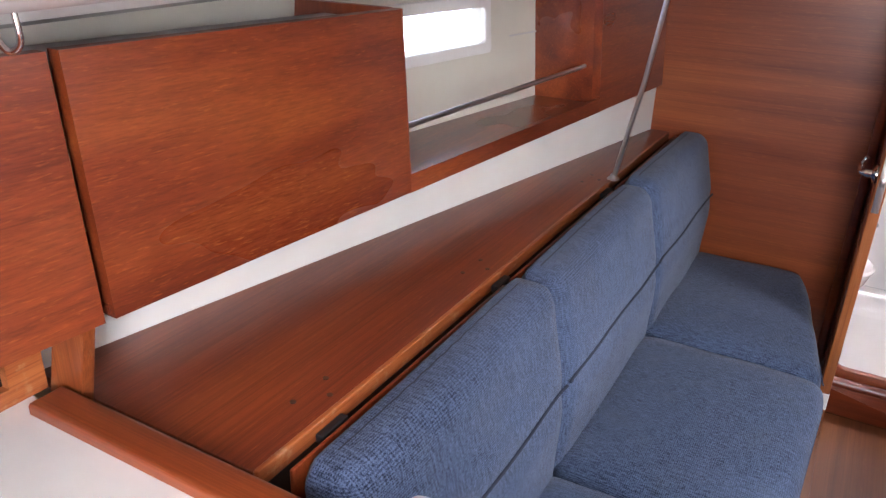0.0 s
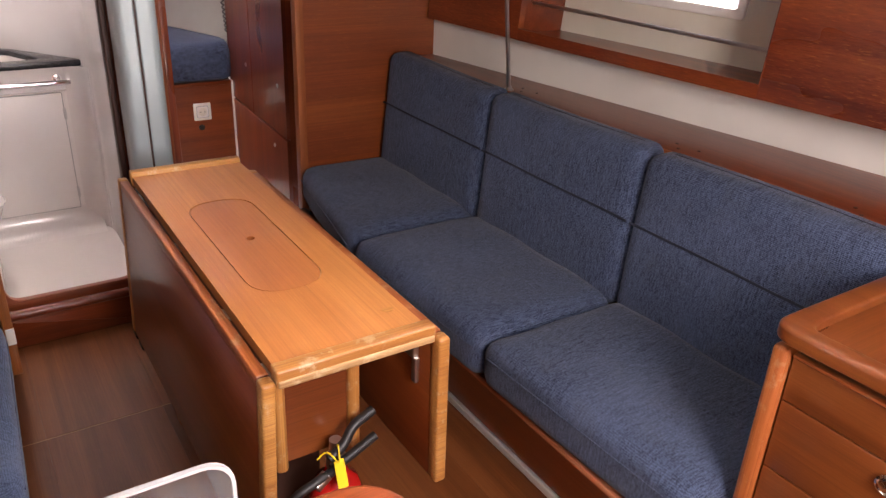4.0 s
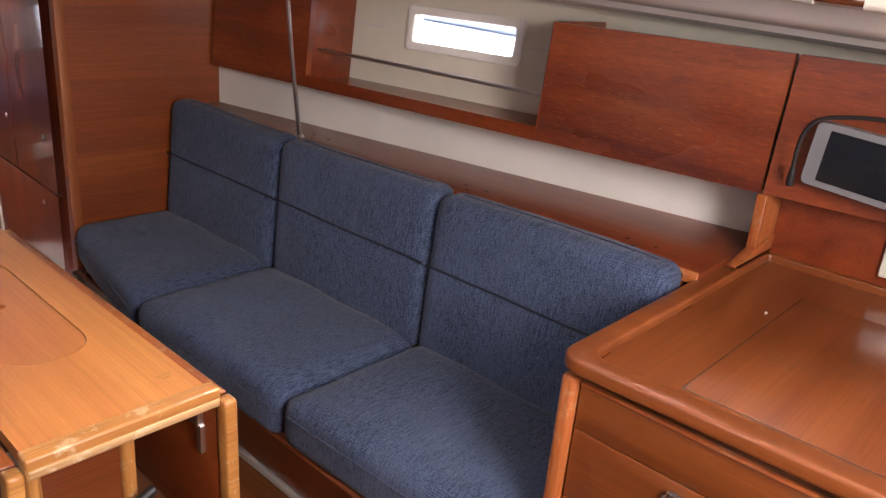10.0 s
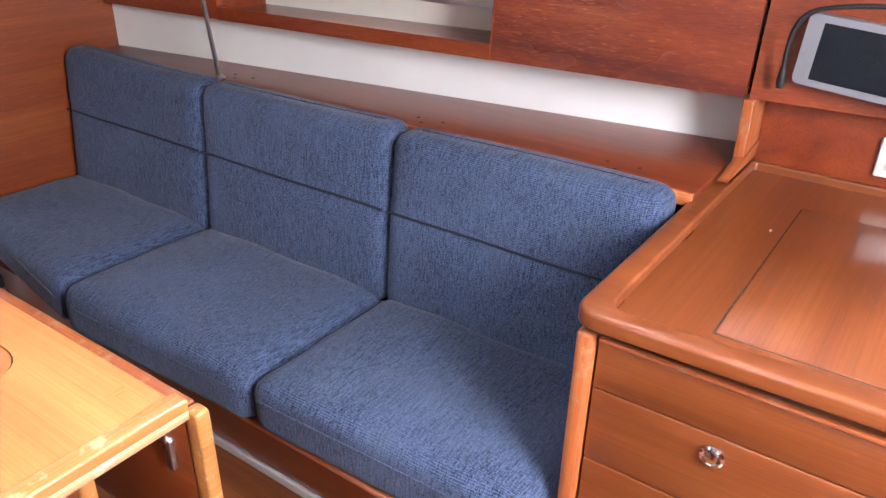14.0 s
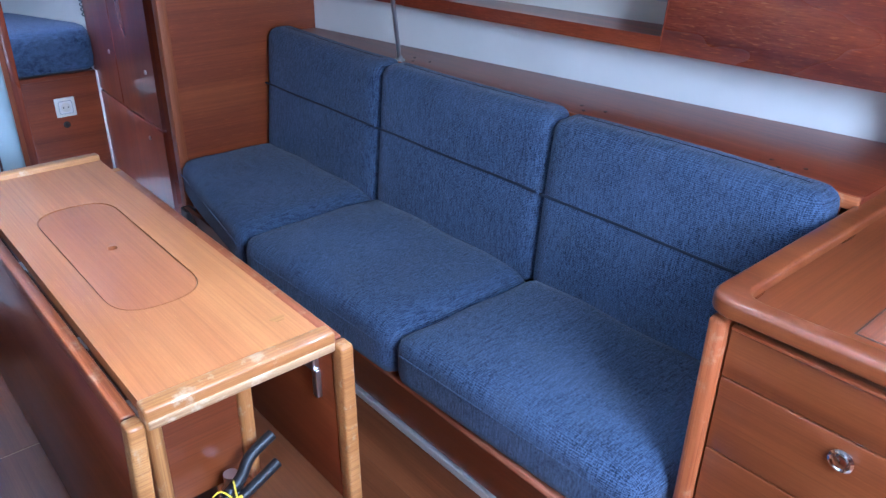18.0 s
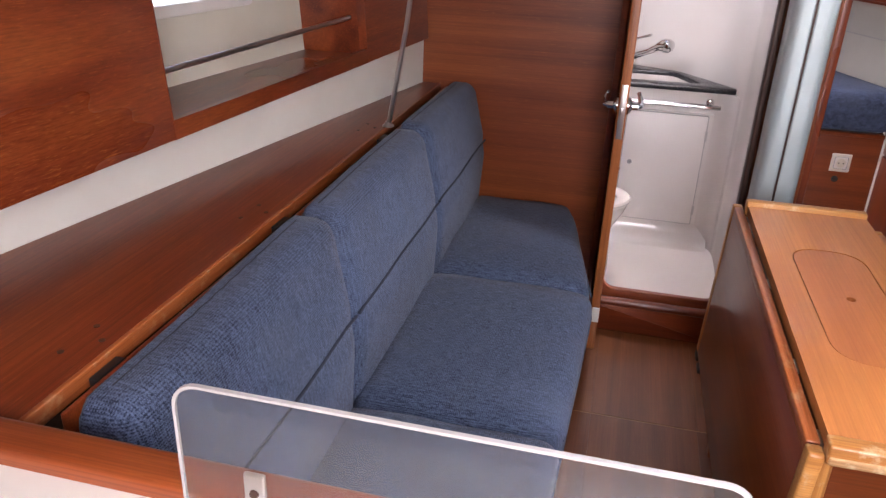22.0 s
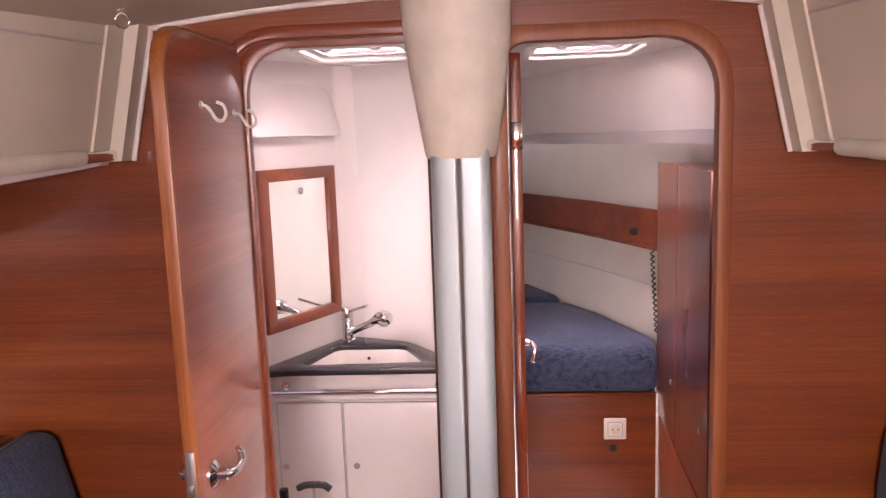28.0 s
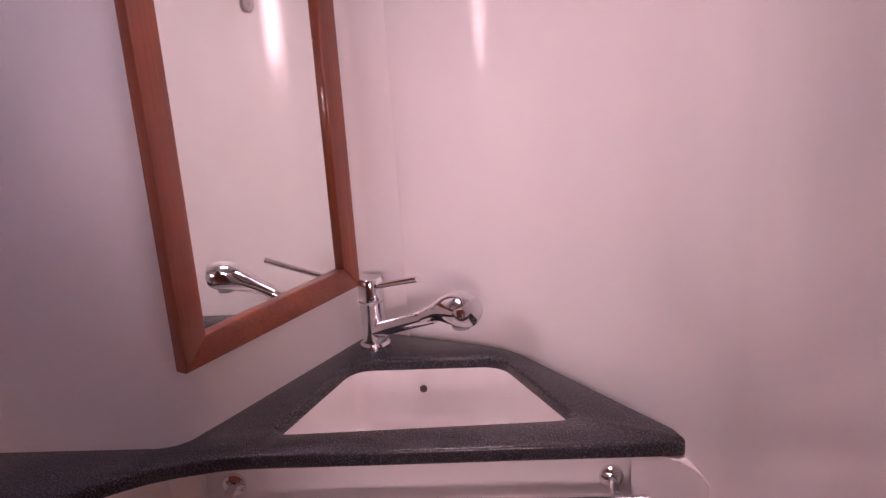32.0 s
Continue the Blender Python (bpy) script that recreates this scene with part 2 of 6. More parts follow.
M_inset = wood("inset_veneer", (0.36, 0.115, 0.032), (0.43, 0.150, 0.043), (0.49, 0.190, 0.058), 1, 0.36, 0.15, 0.08, 0.0, 0.5, 0.03)
M_edge = wood("worn_solid_edge", (0.38, 0.150, 0.036), (0.50, 0.225, 0.056), (0.60, 0.31, 0.095), 0, 0.40, 0.2, 0.1, 0.6)
M_worn = wood("bare_worn_wood", (0.40, 0.22, 0.085), (0.52, 0.32, 0.14), (0.62, 0.45, 0.27), 0, 0.6, 0.0, 0.2, 0.8)
M_edge_t = wood("worn_solid_upright", (0.38, 0.148, 0.036), (0.48, 0.215, 0.054), (0.58, 0.30, 0.09), 2, 0.40, 0.2, 0.1, 0.6)
M_edge_y = wood("solid_edge_fore_aft", (0.26, 0.062, 0.016), (0.38, 0.105, 0.026), (0.50, 0.17, 0.05), 1, 0.36, 0.3, 0.1, 0.25)
M_door_edge = wood("door_edge_wood", (0.28, 0.085, 0.020), (0.36, 0.120, 0.029), (0.44, 0.160, 0.042), 2, 0.36, 0.3, 0.08)
M_trim = wood("doorway_trim", (0.21, 0.052, 0.013), (0.27, 0.073, 0.018), (0.34, 0.105, 0.026), 2, 0.40, 0.1, 0.08, 0.0, 0.5)
M_edge_z = wood("solid_edge_upright", (0.26, 0.062, 0.016), (0.38, 0.105, 0.026), (0.50, 0.17, 0.05), 2, 0.36, 0.3, 0.1, 0.2)
M_nav = wood("desk_veneer", (0.145, 0.034, 0.008), (0.19, 0.050, 0.012), (0.25, 0.074, 0.018), 0, 0.25, 0.45, 0.12, 0.0, 0.7, 0.02)
M_nav_y = wood("drawer_veneer", (0.155, 0.038, 0.009), (0.215, 0.058, 0.013), (0.285, 0.088, 0.021), 1, 0.28, 0.45, 0.16, 0.0, 0.6, 0.02)
M_rail = wood("base_rail_edge", (0.42, 0.15, 0.065), (0.52, 0.20, 0.095), (0.60, 0.25, 0.13), 1, 0.5, 0.0, 0.05)
M_floor = wood("cabin_sole", (0.15, 0.044, 0.013), (0.225, 0.072, 0.021), (0.30, 0.106, 0.033), 1, 0.34, 0.25, 0.12, 0.0, 0.6)
M_seam = plain("pale_sole_seam", (0.42, 0.24, 0.12), 0.6)
M_blue = fabric("blue_upholstery", (0.008, 0.013, 0.031), (0.081, 0.110, 0.184))
M_pipe = plain("dark_blue_piping", (0.008, 0.012, 0.026), 0.9)
M_liner = plain("cream_headlining", (0.62, 0.585, 0.49), 0.62, 0, 0.05, 5, 0.10)
M_strip = plain("white_side_panel", (0.66, 0.64, 0.58), 0.5, 0, 0.05, 5, 0.06)
M_deck = plain("pale_grey_moulding", (0.52, 0.50, 0.49), 0.42, 0, 0.07, 4, 0.05)
M_beam = plain("pale_gloss_moulding", (0.60, 0.57, 0.54), 0.25, 0, 0.05, 4, 0.03)
M_grp = plain("white_gelcoat", (0.79, 0.755, 0.725), 0.17, 0, 0.03, 3, 0.015, 0.15)
M_grp2 = plain("white_door_laminate", (0.79, 0.76, 0.73), 0.3, 0, 0.03, 5, 0.02)
M_white = plain("white_worktop", (0.72, 0.69, 0.64), 0.35, 0, 0.05, 9, 0.03)
M_leather = plain("cream_leather_wrap", (0.66, 0.63, 0.54), 0.7, 0, 0.08, 18, 0.5, 0.0, 70)
M_chrome = plain("chrome", (0.75, 0.75, 0.76), 0.09, 1.0, 0.05, 9, 0.0)
M_steel = plain("brushed_steel", (0.56, 0.55, 0.54), 0.30, 1.0, 0.03, 5, 0.0)
M_alu = plain("anodised_mast", (0.42, 0.51, 0.53), 0.42, 0.4, 0.05, 4, 0.03)
M_black = plain("black_plastic", (0.012, 0.012, 0.013), 0.45)
# even dark brown for boards and gap fillers behind other parts
M_dark = plain("dark_brown_backing", (0.05, 0.03, 0.02), 0.8)
M_gasket = plain("dark_brown_gasket", (0.045, 0.018, 0.012), 0.5)
M_corian = plain("dark_speckled_worktop", (0.026, 0.026, 0.031), 0.26, 0, 0.8, 420, 0.04)
M_basin = plain("white_basin", (0.78, 0.74, 0.71), 0.2, 0, 0.03, 4, 0.0, 0.4)
M_grey = plain("grey_plastic_bezel", (0.30, 0.30, 0.31), 0.4)
M_silver = plain("silver_plastic", (0.24, 0.24, 0.25), 0.35, 0.3)
M_screen = plain("dark_screen", (0.012, 0.013, 0.015), 0.12, 0, 0.2, 8, 0.0)
M_ivory = plain("ivory_switch_plastic", (0.70, 0.68, 0.60), 0.35)
M_redpaint = plain("red_enamel", (0.42, 0.012, 0.010), 0.25, 0, 0.08, 9, 0.02, 0.5)
M_yellow = plain("yellow_tag", (0.75, 0.55, 0.02), 0.5)
M_acrylic = glass("clear_acrylic", (0.93, 0.95, 0.97), 0.0)
M_acrylic.node_tree.nodes["Principled BSDF"].inputs["Transmission Weight"].default_value = 0.975
M_acrylic.node_tree.nodes["Principled BSDF"].inputs["IOR"].default_value = 1.25
M_acrylic_edge = plain("frosted_acrylic_edge", (0.38, 0.365, 0.36), 0.5)
M_pane = glass("window_glass", (0.95, 0.97, 1.0))
M_white_frame = plain("white_window_frame", (0.74, 0.72, 0.68), 0.35, 0, 0.03, 8, 0.03)
M_mirror = plain("mirror_glass", (0.86, 0.89, 0.86), 0.015, 1.0, 0.01, 2, 0.0)
M_water = plain("sea_water", (0.62, 0.68, 0.72), 0.25, 0.7, 0.25, 0.8, 0.6, 0.0, 3.0)
M_boat = plain("distant_hulls", (0.55, 0.58, 0.62), 0.5)
M_canvas = plain("blue_canvas", (0.035, 0.065, 0.15), 0.8)

# ---- building blocks ----
BASE = {}
V = Vector


def thing(name, base, label, category, group=""):
    ob = new(name)
    ob.location = base
    BASE[ob.name] = V(base)
    ob.empty_display_size = 0.1
    return tagged(ob, label, category, group)


def smooth(me, angle=46):
    me.set_sharp_from_angle(angle=radians(angle))


def outward(bm):
    bmesh.ops.recalc_face_normals(bm, faces=bm.faces)
    if bm.calc_volume(signed=True) < 0:
        bmesh.ops.reverse_faces(bm, faces=bm.faces)


def part(name, bm, mat, parent, label=""):
    """Links a bmesh, made in world coordinates, as one mesh under a thing or a part."""
    base = BASE[parent.name]
    outward(bm)
    bm.transform(Matrix.Translation(-base))
    me = bpy.data.meshes.new(name)
    bm.to_mesh(me)
    bm.free()
    me.materials.append(mat)
    smooth(me)
    ob = new(name, me)
    ob.parent = parent
    BASE[ob.name] = base
    return tagged(ob, label)


def solo(name, bm, mat, base, label, category="", group="", kind=""):
    """A thing, or a piece of the setting, that is one mesh."""
    outward(bm)
    bm.transform(Matrix.Translation(-V(base)))
    me = bpy.data.meshes.new(name)
    bm.to_mesh(me)
    bm.free()
    me.materials.append(mat)
    smooth(me)
    ob = new(name, me)
    ob.location = base
    BASE[ob.name] = V(base)
    return tagged(ob, label, category, group, kind)


def merge(bm, tmp, m=None):
    if m is not None:
        tmp.transform(m)
    me = bpy.data.meshes.new("tmp")
    tmp.to_mesh(me)
    tmp.free()
    bm.from_mesh(me)
    bpy.data.meshes.remove(me)
    return bm


def box(lo, hi, bev=0.003, m=None, bm=None, seg=2):
    bm = bm or bmesh.new()
    t = bmesh.new()
    bmesh.ops.create_cube(t, size=1)
    d = [h - l for l, h in zip(lo, hi)]
    t.transform(Matrix.Translation([(h + l) / 2 for l, h in zip(lo, hi)]) @ Matrix.Diagonal((*d, 1)))
    if bev:
        bmesh.ops.bevel(t, geom=t.edges[:], offset=min(bev, 0.45 * min(abs(q) for q in d)), segments=seg, affect='EDGES', profile=0.5)
    return merge(bm, t, m)


def arc(cx, cy, r, a0, a1, n=6):
    return [(cx + r * math.cos(radians(a0 + (a1 - a0) * k / n)), cy + r * math.sin(radians(a0 + (a1 - a0) * k / n))) for k in range(n + 1)]


def rrect(x0, x1, y0, y1, r, n=5):
    return arc(x1 - r, y1 - r, r, 0, 90, n) + arc(x0 + r, y1 - r, r, 90, 180, n) + arc(x0 + r, y0 + r, r, 180, 270, n) + arc(x1 - r, y0 + r, r, 270, 360, n)


def rounded(points, r, n=5):
    """A polygon with each corner rounded; r: one radius or one for each corner."""
    out = []
    k = len(points)
    for i, p in enumerate(points):
        rr = r[i] if isinstance(r, (list, tuple)) else r
        p = V((*p, 0))
        a, b = (V((*points[i - 1], 0)) - p), (V((*points[(i + 1) % k], 0)) - p)
        la, lb = a.length, b.length
        if rr <= 0:
            out.append((p.x, p.y))
            continue
        d = min(rr, 0.48 * la, 0.48 * lb)
        s, e = p + a / la * d, p + b / lb * d
        for q in range(n + 1):
            f = q / n
            w = (1 - f) ** 2 * s + 2 * f * (1 - f) * p + f * f * e
            out.append((w.x, w.y))
    return out


AXES = {'z': Matrix.Identity(4),
        'y': Matrix(((1, 0, 0, 0), (0, 0, 1, 0), (0, 1, 0, 0), (0, 0, 0, 1))),
        'x': Matrix(((0, 0, 1, 0), (1, 0, 0, 0), (0, 1, 0, 0), (0, 0, 0, 1)))}


def plate(outline, a, b, axis='z', holes=(), bev=0.0, m=None, bm=None, seg=2):
    """A flat outline, with holes, given thickness from a to b along an axis. Outline in (x, y), (x, z) or (y, z)."""
    bm = bm or bmesh.new()
    t = bmesh.new()
    edges = []
    for loop in (outline, *holes):
        vs = [t.verts.new((x, y, a)) for x, y in loop]
        edges += [t.edges.new((vs[i - 1], vs[i])) for i in range(len(vs))]
    if holes:
        bmesh.ops.triangle_fill(t, edges=edges, use_beauty=True)
    else:
        t.faces.new(list(t.verts))
    got = bmesh.ops.extrude_face_region(t, geom=t.faces[:])
    bmesh.ops.translate(t, verts=[g for g in got["geom"] if isinstance(g, bmesh.types.BMVert)], vec=(0, 0, b - a))
    t.normal_update()
    if bev:
        rim = [e for e in t.edges if len(e.link_faces) == 2 and abs(e.verts[0].co.z - e.verts[1].co.z) < 1e-6 and e.calc_face_angle(0) > 0.6]
        bmesh.ops.bevel(t, geom=rim, offset=bev, segments=seg, affect='EDGES', profile=0.5)
    t.normal_update()
    for f in t.faces:
        f.smooth = abs(f.normal.z) < 0.05
    return merge(bm, t, AXES[axis] if m is None else m @ AXES[axis])


def curve(points, n=6):
    """A smooth line through points."""
    p = [V(q) for q in points]
    out = []
    for i in range(len(p) - 1):
        a, b, c, d = p[max(i - 1, 0)], p[i], p[i + 1], p[min(i + 2, len(p) - 1)]
        for k in range(n):
            f = k / n
            out.append(0.5 * (2 * b + (c - a) * f + (2 * a - 5 * b + 4 * c - d) * f * f + (3 * b - a - 3 * c + d) * f ** 3))
    return out + [p[-1]]


def tube(points, r, seg=10, bm=None, closed=False):
    bm = bm or bmesh.new()
    p = [V(q) for q in points]
    n = len(p)
    up = V((0, 0, 1))
    rings = []
    for i in range(n):
        d = (p[(i + 1) % n] - p[i - 1]) if closed else (p[min(i + 1, n - 1)] - p[max(i - 1, 0)])
        d.normalize()
        if abs(d.dot(up)) > 0.96:
            up = V((1, 0, 0)) if abs(d.x) < 0.8 else V((0, 1, 0))
        a = d.cross(up).normalized()
        b = a.cross(d).normalized()
        up = b
        rr = r[i] if isinstance(r, (list, tuple)) else r
        rings.append([bm.verts.new(p[i] + rr * (math.cos(2 * math.pi * k / seg) * a + math.sin(2 * math.pi * k / seg) * b)) for k in range(seg)])
    for i in range(n if closed else n - 1):
        u, w = rings[i], rings[(i + 1) % n]
        for k in range(seg):
            bm.faces.new((u[k], u[(k + 1) % seg], w[(k + 1) % seg], w[k])).smooth = True
    if not closed:
        bm.faces.new(rings[0][::-1])
        bm.faces.new(rings[-1])
    return bm


def lathe(profile, m, seg=24, bm=None):
    """Rings of (radius, height) round the local z axis."""
    bm = bm or bmesh.new()
    rings = []
    for r, h in profile:
        rings.append([bm.verts.new(m @ V((r * math.cos(2 * math.pi * k / seg), r * math.sin(2 * math.pi * k / seg), h))) for k in range(seg)])
    for u, w in zip(rings, rings[1:]):
        for k in range(seg):
            bm.faces.new((u[k], u[(k + 1) % seg], w[(k + 1) % seg], w[k])).smooth = True
    bm.faces.new(rings[0][::-1])
    bm.faces.new(rings[-1])
    return bm


def sheet(fn, nu, nv, off, bm=None):
    """A surface fn(u, v) with thickness off (a vector)."""
    bm = bm or bmesh.new()
    off = V(off)
    lay = []
    for o in (V((0, 0, 0)), off):
        lay.append([[bm.verts.new(V(fn(i / nu, j / nv)) + o) for j in range(nv + 1)] for i in range(nu + 1)])
    for L in lay:
        for i in range(nu):
            for j in range(nv):
                bm.faces.new((L[i][j], L[i + 1][j], L[i + 1][j + 1], L[i][j + 1])).smooth = True
    A, B = lay
    rim = [(i, 0) for i in range(nu)] + [(nu, j) for j in range(nv)] + [(i, nv) for i in range(nu, 0, -1)] + [(0, j) for j in range(nv, 0, -1)]
    for k in range(len(rim)):
        (a, b), (c, d) = rim[k], rim[(k + 1) % len(rim)]
        bm.faces.new((A[a][b], A[c][d], B[c][d], B[a][b]))
    return bm


def soft(h, r, n, warp, bm=None):
    """A stuffed block of half sizes h and edge radius r, n cells a side, bent by warp(unit place, place)."""
    bm = bm or bmesh.new()
    t = bmesh.new()
    bmesh.ops.create_cube(t, size=2)
    bmesh.ops.subdivide_edges(t, edges=t.edges[:], cuts=n, use_grid_fill=True)
    for v in t.verts:
        c = v.co.copy()
        c = V([math.copysign(abs(q) ** 0.8, q) for q in c])
        p = V([c[k] * h[k] for k in range(3)])
        core = V([max(-h[k] + r, min(h[k] - r, p[k])) for k in range(3)])
        d = p - core
        if d.length > 1e-9:
            p = core + d.normalized() * r
        v.co = warp(c, p)
    for f in t.faces:
        f.smooth = True
    return merge(bm, t)


def mx(x, s):
    """Starboard x, or its mirror to port."""
    return x if s > 0 else 0.02 - x


def span(a, b):
    return (min(a, b), max(a, b))


def sbox(s, x0, x1, y0, y1, z0, z1, bev=0.003, bm=None):
    """A box given for starboard, mirrored for port."""
    a, b = span(mx(x0, s), mx(x1, s))
    return box((a, y0, z0), (b, y1, z1), bev, None, bm)

# ---- the hull's inside: floor, bulkheads, ceiling ----


def lock_x(y):
    return 1.11 - 0.088 * y


def low_x(y, s=1):
    return 1.147 - 0.150 * y if s > 0 else 1.13 - 0.183 * y


def hull_x(y):
    return 1.292 - 0.130 * y


def cmx(x, s):
    """As mx, for the cabin side, whose middle lies a little to starboard."""
    return x if s > 0 else 0.045 - x


def coach_x(y, z):
    """The inner face of the cabin side above the side deck."""
    foot = 0.765 - 0.132 * y
    return foot - 0.23 * (z - (1.46 + 0.037 * y))


def deck_z(y, s=1):
    return 1.46 + 0.037 * y + (0 if s > 0 else 0.027)


def roof_z(x, y):
    edge = 1.745 + 0.030 * y
    return edge + 0.06 * (1 - ((x - 0.02) / 0.75) ** 2)


AFT = -3.3
solo("floor", box((-1.5, AFT, -0.06), (1.5, 0.0, -0.012), 0), M_dark, (0, -1.6, -0.06), "dark base under the wooden cabin sole", "floor", kind="structure")

# main bulkhead with two rounded doorways, with the cabin's section as outline
HEAD_X, BERTH_X = (-0.428, -0.024), (0.141, 0.592)
head_hole = rounded([(HEAD_X[0] - 0.028, 0.12), (HEAD_X[1], 0.12), (HEAD_X[1], 1.72), (HEAD_X[0] - 0.028, 1.72)], [0.05, 0.05, 0.03, 0.11], 8)
berth_hole = rounded([(BERTH_X[0], 0.03), (BERTH_X[1], 0.03), (BERTH_X[1], 1.70), (BERTH_X[0], 1.70)], [0.01, 0.05, 0.13, 0.05], 8)
outline = [(-1.7, -0.06), (1.7, -0.06), (1.7, 0.78), (1.285, 0.80), (1.335, 1.455), (0.80, 1.50), (0.735, 1.87), (-0.69, 1.87), (-0.755, 1.50), (-1.315, 1.47), (-1.265, 0.80), (-1.7, 0.78)]
bulk = solo("wall_bulkhead", plate(outline, 0.0, 0.03, 'y', (head_hole, berth_hole)), M_bulk, (0, 0, 0), "varnished red-brown veneer bulkhead with two rounded doorways", "wall", kind="structure")


def ring(outer, inner, a, b, bev=0.004):
    return plate(outer, a, b, 'y', (inner,), bev)


outer = rounded([(HEAD_X[0] - 0.03, 0.105), (HEAD_X[1] + 0.008, 0.105), (HEAD_X[1] + 0.008, 1.75), (HEAD_X[0] - 0.03, 1.75)], [0.08, 0.05, 0.04, 0.14], 8)
inner = rounded([(HEAD_X[0] + 0.004, 0.152), (HEAD_X[1] - 0.004, 0.152), (HEAD_X[1] - 0.004, 1.706), (HEAD_X[0] + 0.004, 1.706)], [0.05, 0.05, 0.03, 0.11], 8)
rebate = rounded([(HEAD_X[0] - 0.029, 0.119), (HEAD_X[1] - 0.004, 0.119), (HEAD_X[1] - 0.004, 1.721), (HEAD_X[0] - 0.029, 1.721)], [0.05, 0.05, 0.03, 0.11], 8)
lip = rounded([(HEAD_X[0] - 0.052, 0.105), (HEAD_X[1] + 0.008, 0.105), (HEAD_X[1] + 0.008, 1.75), (HEAD_X[0] - 0.052, 1.75)], [0.08, 0.05, 0.04, 0.14], 8)
solo("trim", ring(lip, rebate, -0.014, 0.0118), M_cross, (HEAD_X[0], 0, 0.1), "solid wood face trim round the washroom doorway", "trim", kind="structure")
solo("trim", ring(outer, inner, 0.0122, 0.034, 0.002), M_cross, (HEAD_X[0], 0, 0.1), "rounded solid wood trim round the washroom doorway", "trim", kind="structure")
outer = rounded([(BERTH_X[0] - 0.035, 0.012), (BERTH_X[1] + 0.026, 0.012), (BERTH_X[1] + 0.026, 1.730), (BERTH_X[0] - 0.035, 1.730)], [0.01, 0.03, 0.16, 0.07], 8)
inner = rounded([(BERTH_X[0] + 0.004, 0.032), (BERTH_X[1] - 0.004, 0.032), (BERTH_X[1] - 0.004, 1.696), (BERTH_X[0] + 0.004, 1.696)], [0.01, 0.05, 0.13, 0.05], 8)
solo("trim", ring(outer, inner, -0.004, 0.034, 0.002), M_trim, (BERTH_X[0], 0, 0.03), "rounded solid wood trim round the berth doorway", "trim", kind="structure")
solo("trim", box((HEAD_X[1] - 0.005, -0.016, 0.14), (HEAD_X[1] + 0.012, 0.033, 1.70), 0.003), M_gasket, (HEAD_X[1], 0, 0.14), "dark brown door post seal beside the mast", "trim", kind="structure")
# step below the washroom doorway
solo("trim", plate(rounded([(-0.47, 0.0), (0.0, 0.0), (0.0, 0.108), (-0.47, 0.108)], 0.004), -0.022, -0.002, 'y', (), 0.004), M_cross, (-0.23, -0.01, 0), "dark wood riser under the washroom doorway", "trim", kind="structure")
solo("trim", tube([(-0.47, -0.016, 0.116), (0.0, -0.016, 0.116)], 0.016, 12), M_cross, (-0.23, -0.016, 0.11), "rounded wood nosing of the washroom step", "trim", kind="structure")


# ceiling: cambered headlining in one mesh
def roof(u, v):
    y = AFT_ROOF + (0.0 - AFT_ROOF) * v
    a, b = cmx(coach_x(y, 1.75) + 0.03, -1), coach_x(y, 1.75) + 0.03
    x = a + (b - a) * u
    return (x, y, roof_z(x, y))


AFT_ROOF = -2.62


def roof_side(a, b):
    return lambda u, v: ((x := a + (b - a) * u), (y := AFT + (AFT_ROOF - AFT) * v), roof_z(x, y))


bm = sheet(roof, 24, 16, (0, 0, 0.03))
for a, b in ((-1.10, -0.36), (0.44, 1.14)):
    merge(bm, sheet(roof_side(a, b), 8, 4, (0, 0, 0.03)))
solo("ceiling", bm, M_liner, (0, -1.6, 1.7), "cream cambered headlining over the saloon", "ceiling", kind="structure")

WIN_A = [(-0.715, 1.612), (-0.79, 1.666), (-1.474, 1.668), (-1.464, 1.571)]
WIN_B = [(-1.565, 1.570), (-1.565, 1.664), (-2.15, 1.648), (-2.135, 1.540)]


def grow(poly, d):
    cx, cy = sum(p[0] for p in poly) / len(poly), sum(p[1] for p in poly) / len(poly)
    return [(x + math.copysign(d, x - cx), y + math.copysign(d, y - cy)) for x, y in poly]


def skirt(w):
    """The frame's outer outline, drawn out to a point at its forward end."""
    out = grow(w, 0.027)
    if len({p[0] for p in w[:2]}) > 1:
        out[0] = (out[0][0] + 0.055, out[0][1])
    return out


def coach_m(s):
    """Takes (y, z, depth) of the cabin side's own sheet to the world, leaning as the side leans."""
    def go(y, z, d):
        return V((cmx(coach_x(y, z) + d, s), y, z))
    return go


def bent(bm, s):
    go = coach_m(s)
    for v in bm.verts:
        v.co = go(v.co.y, v.co.z, v.co.x)
    return bm


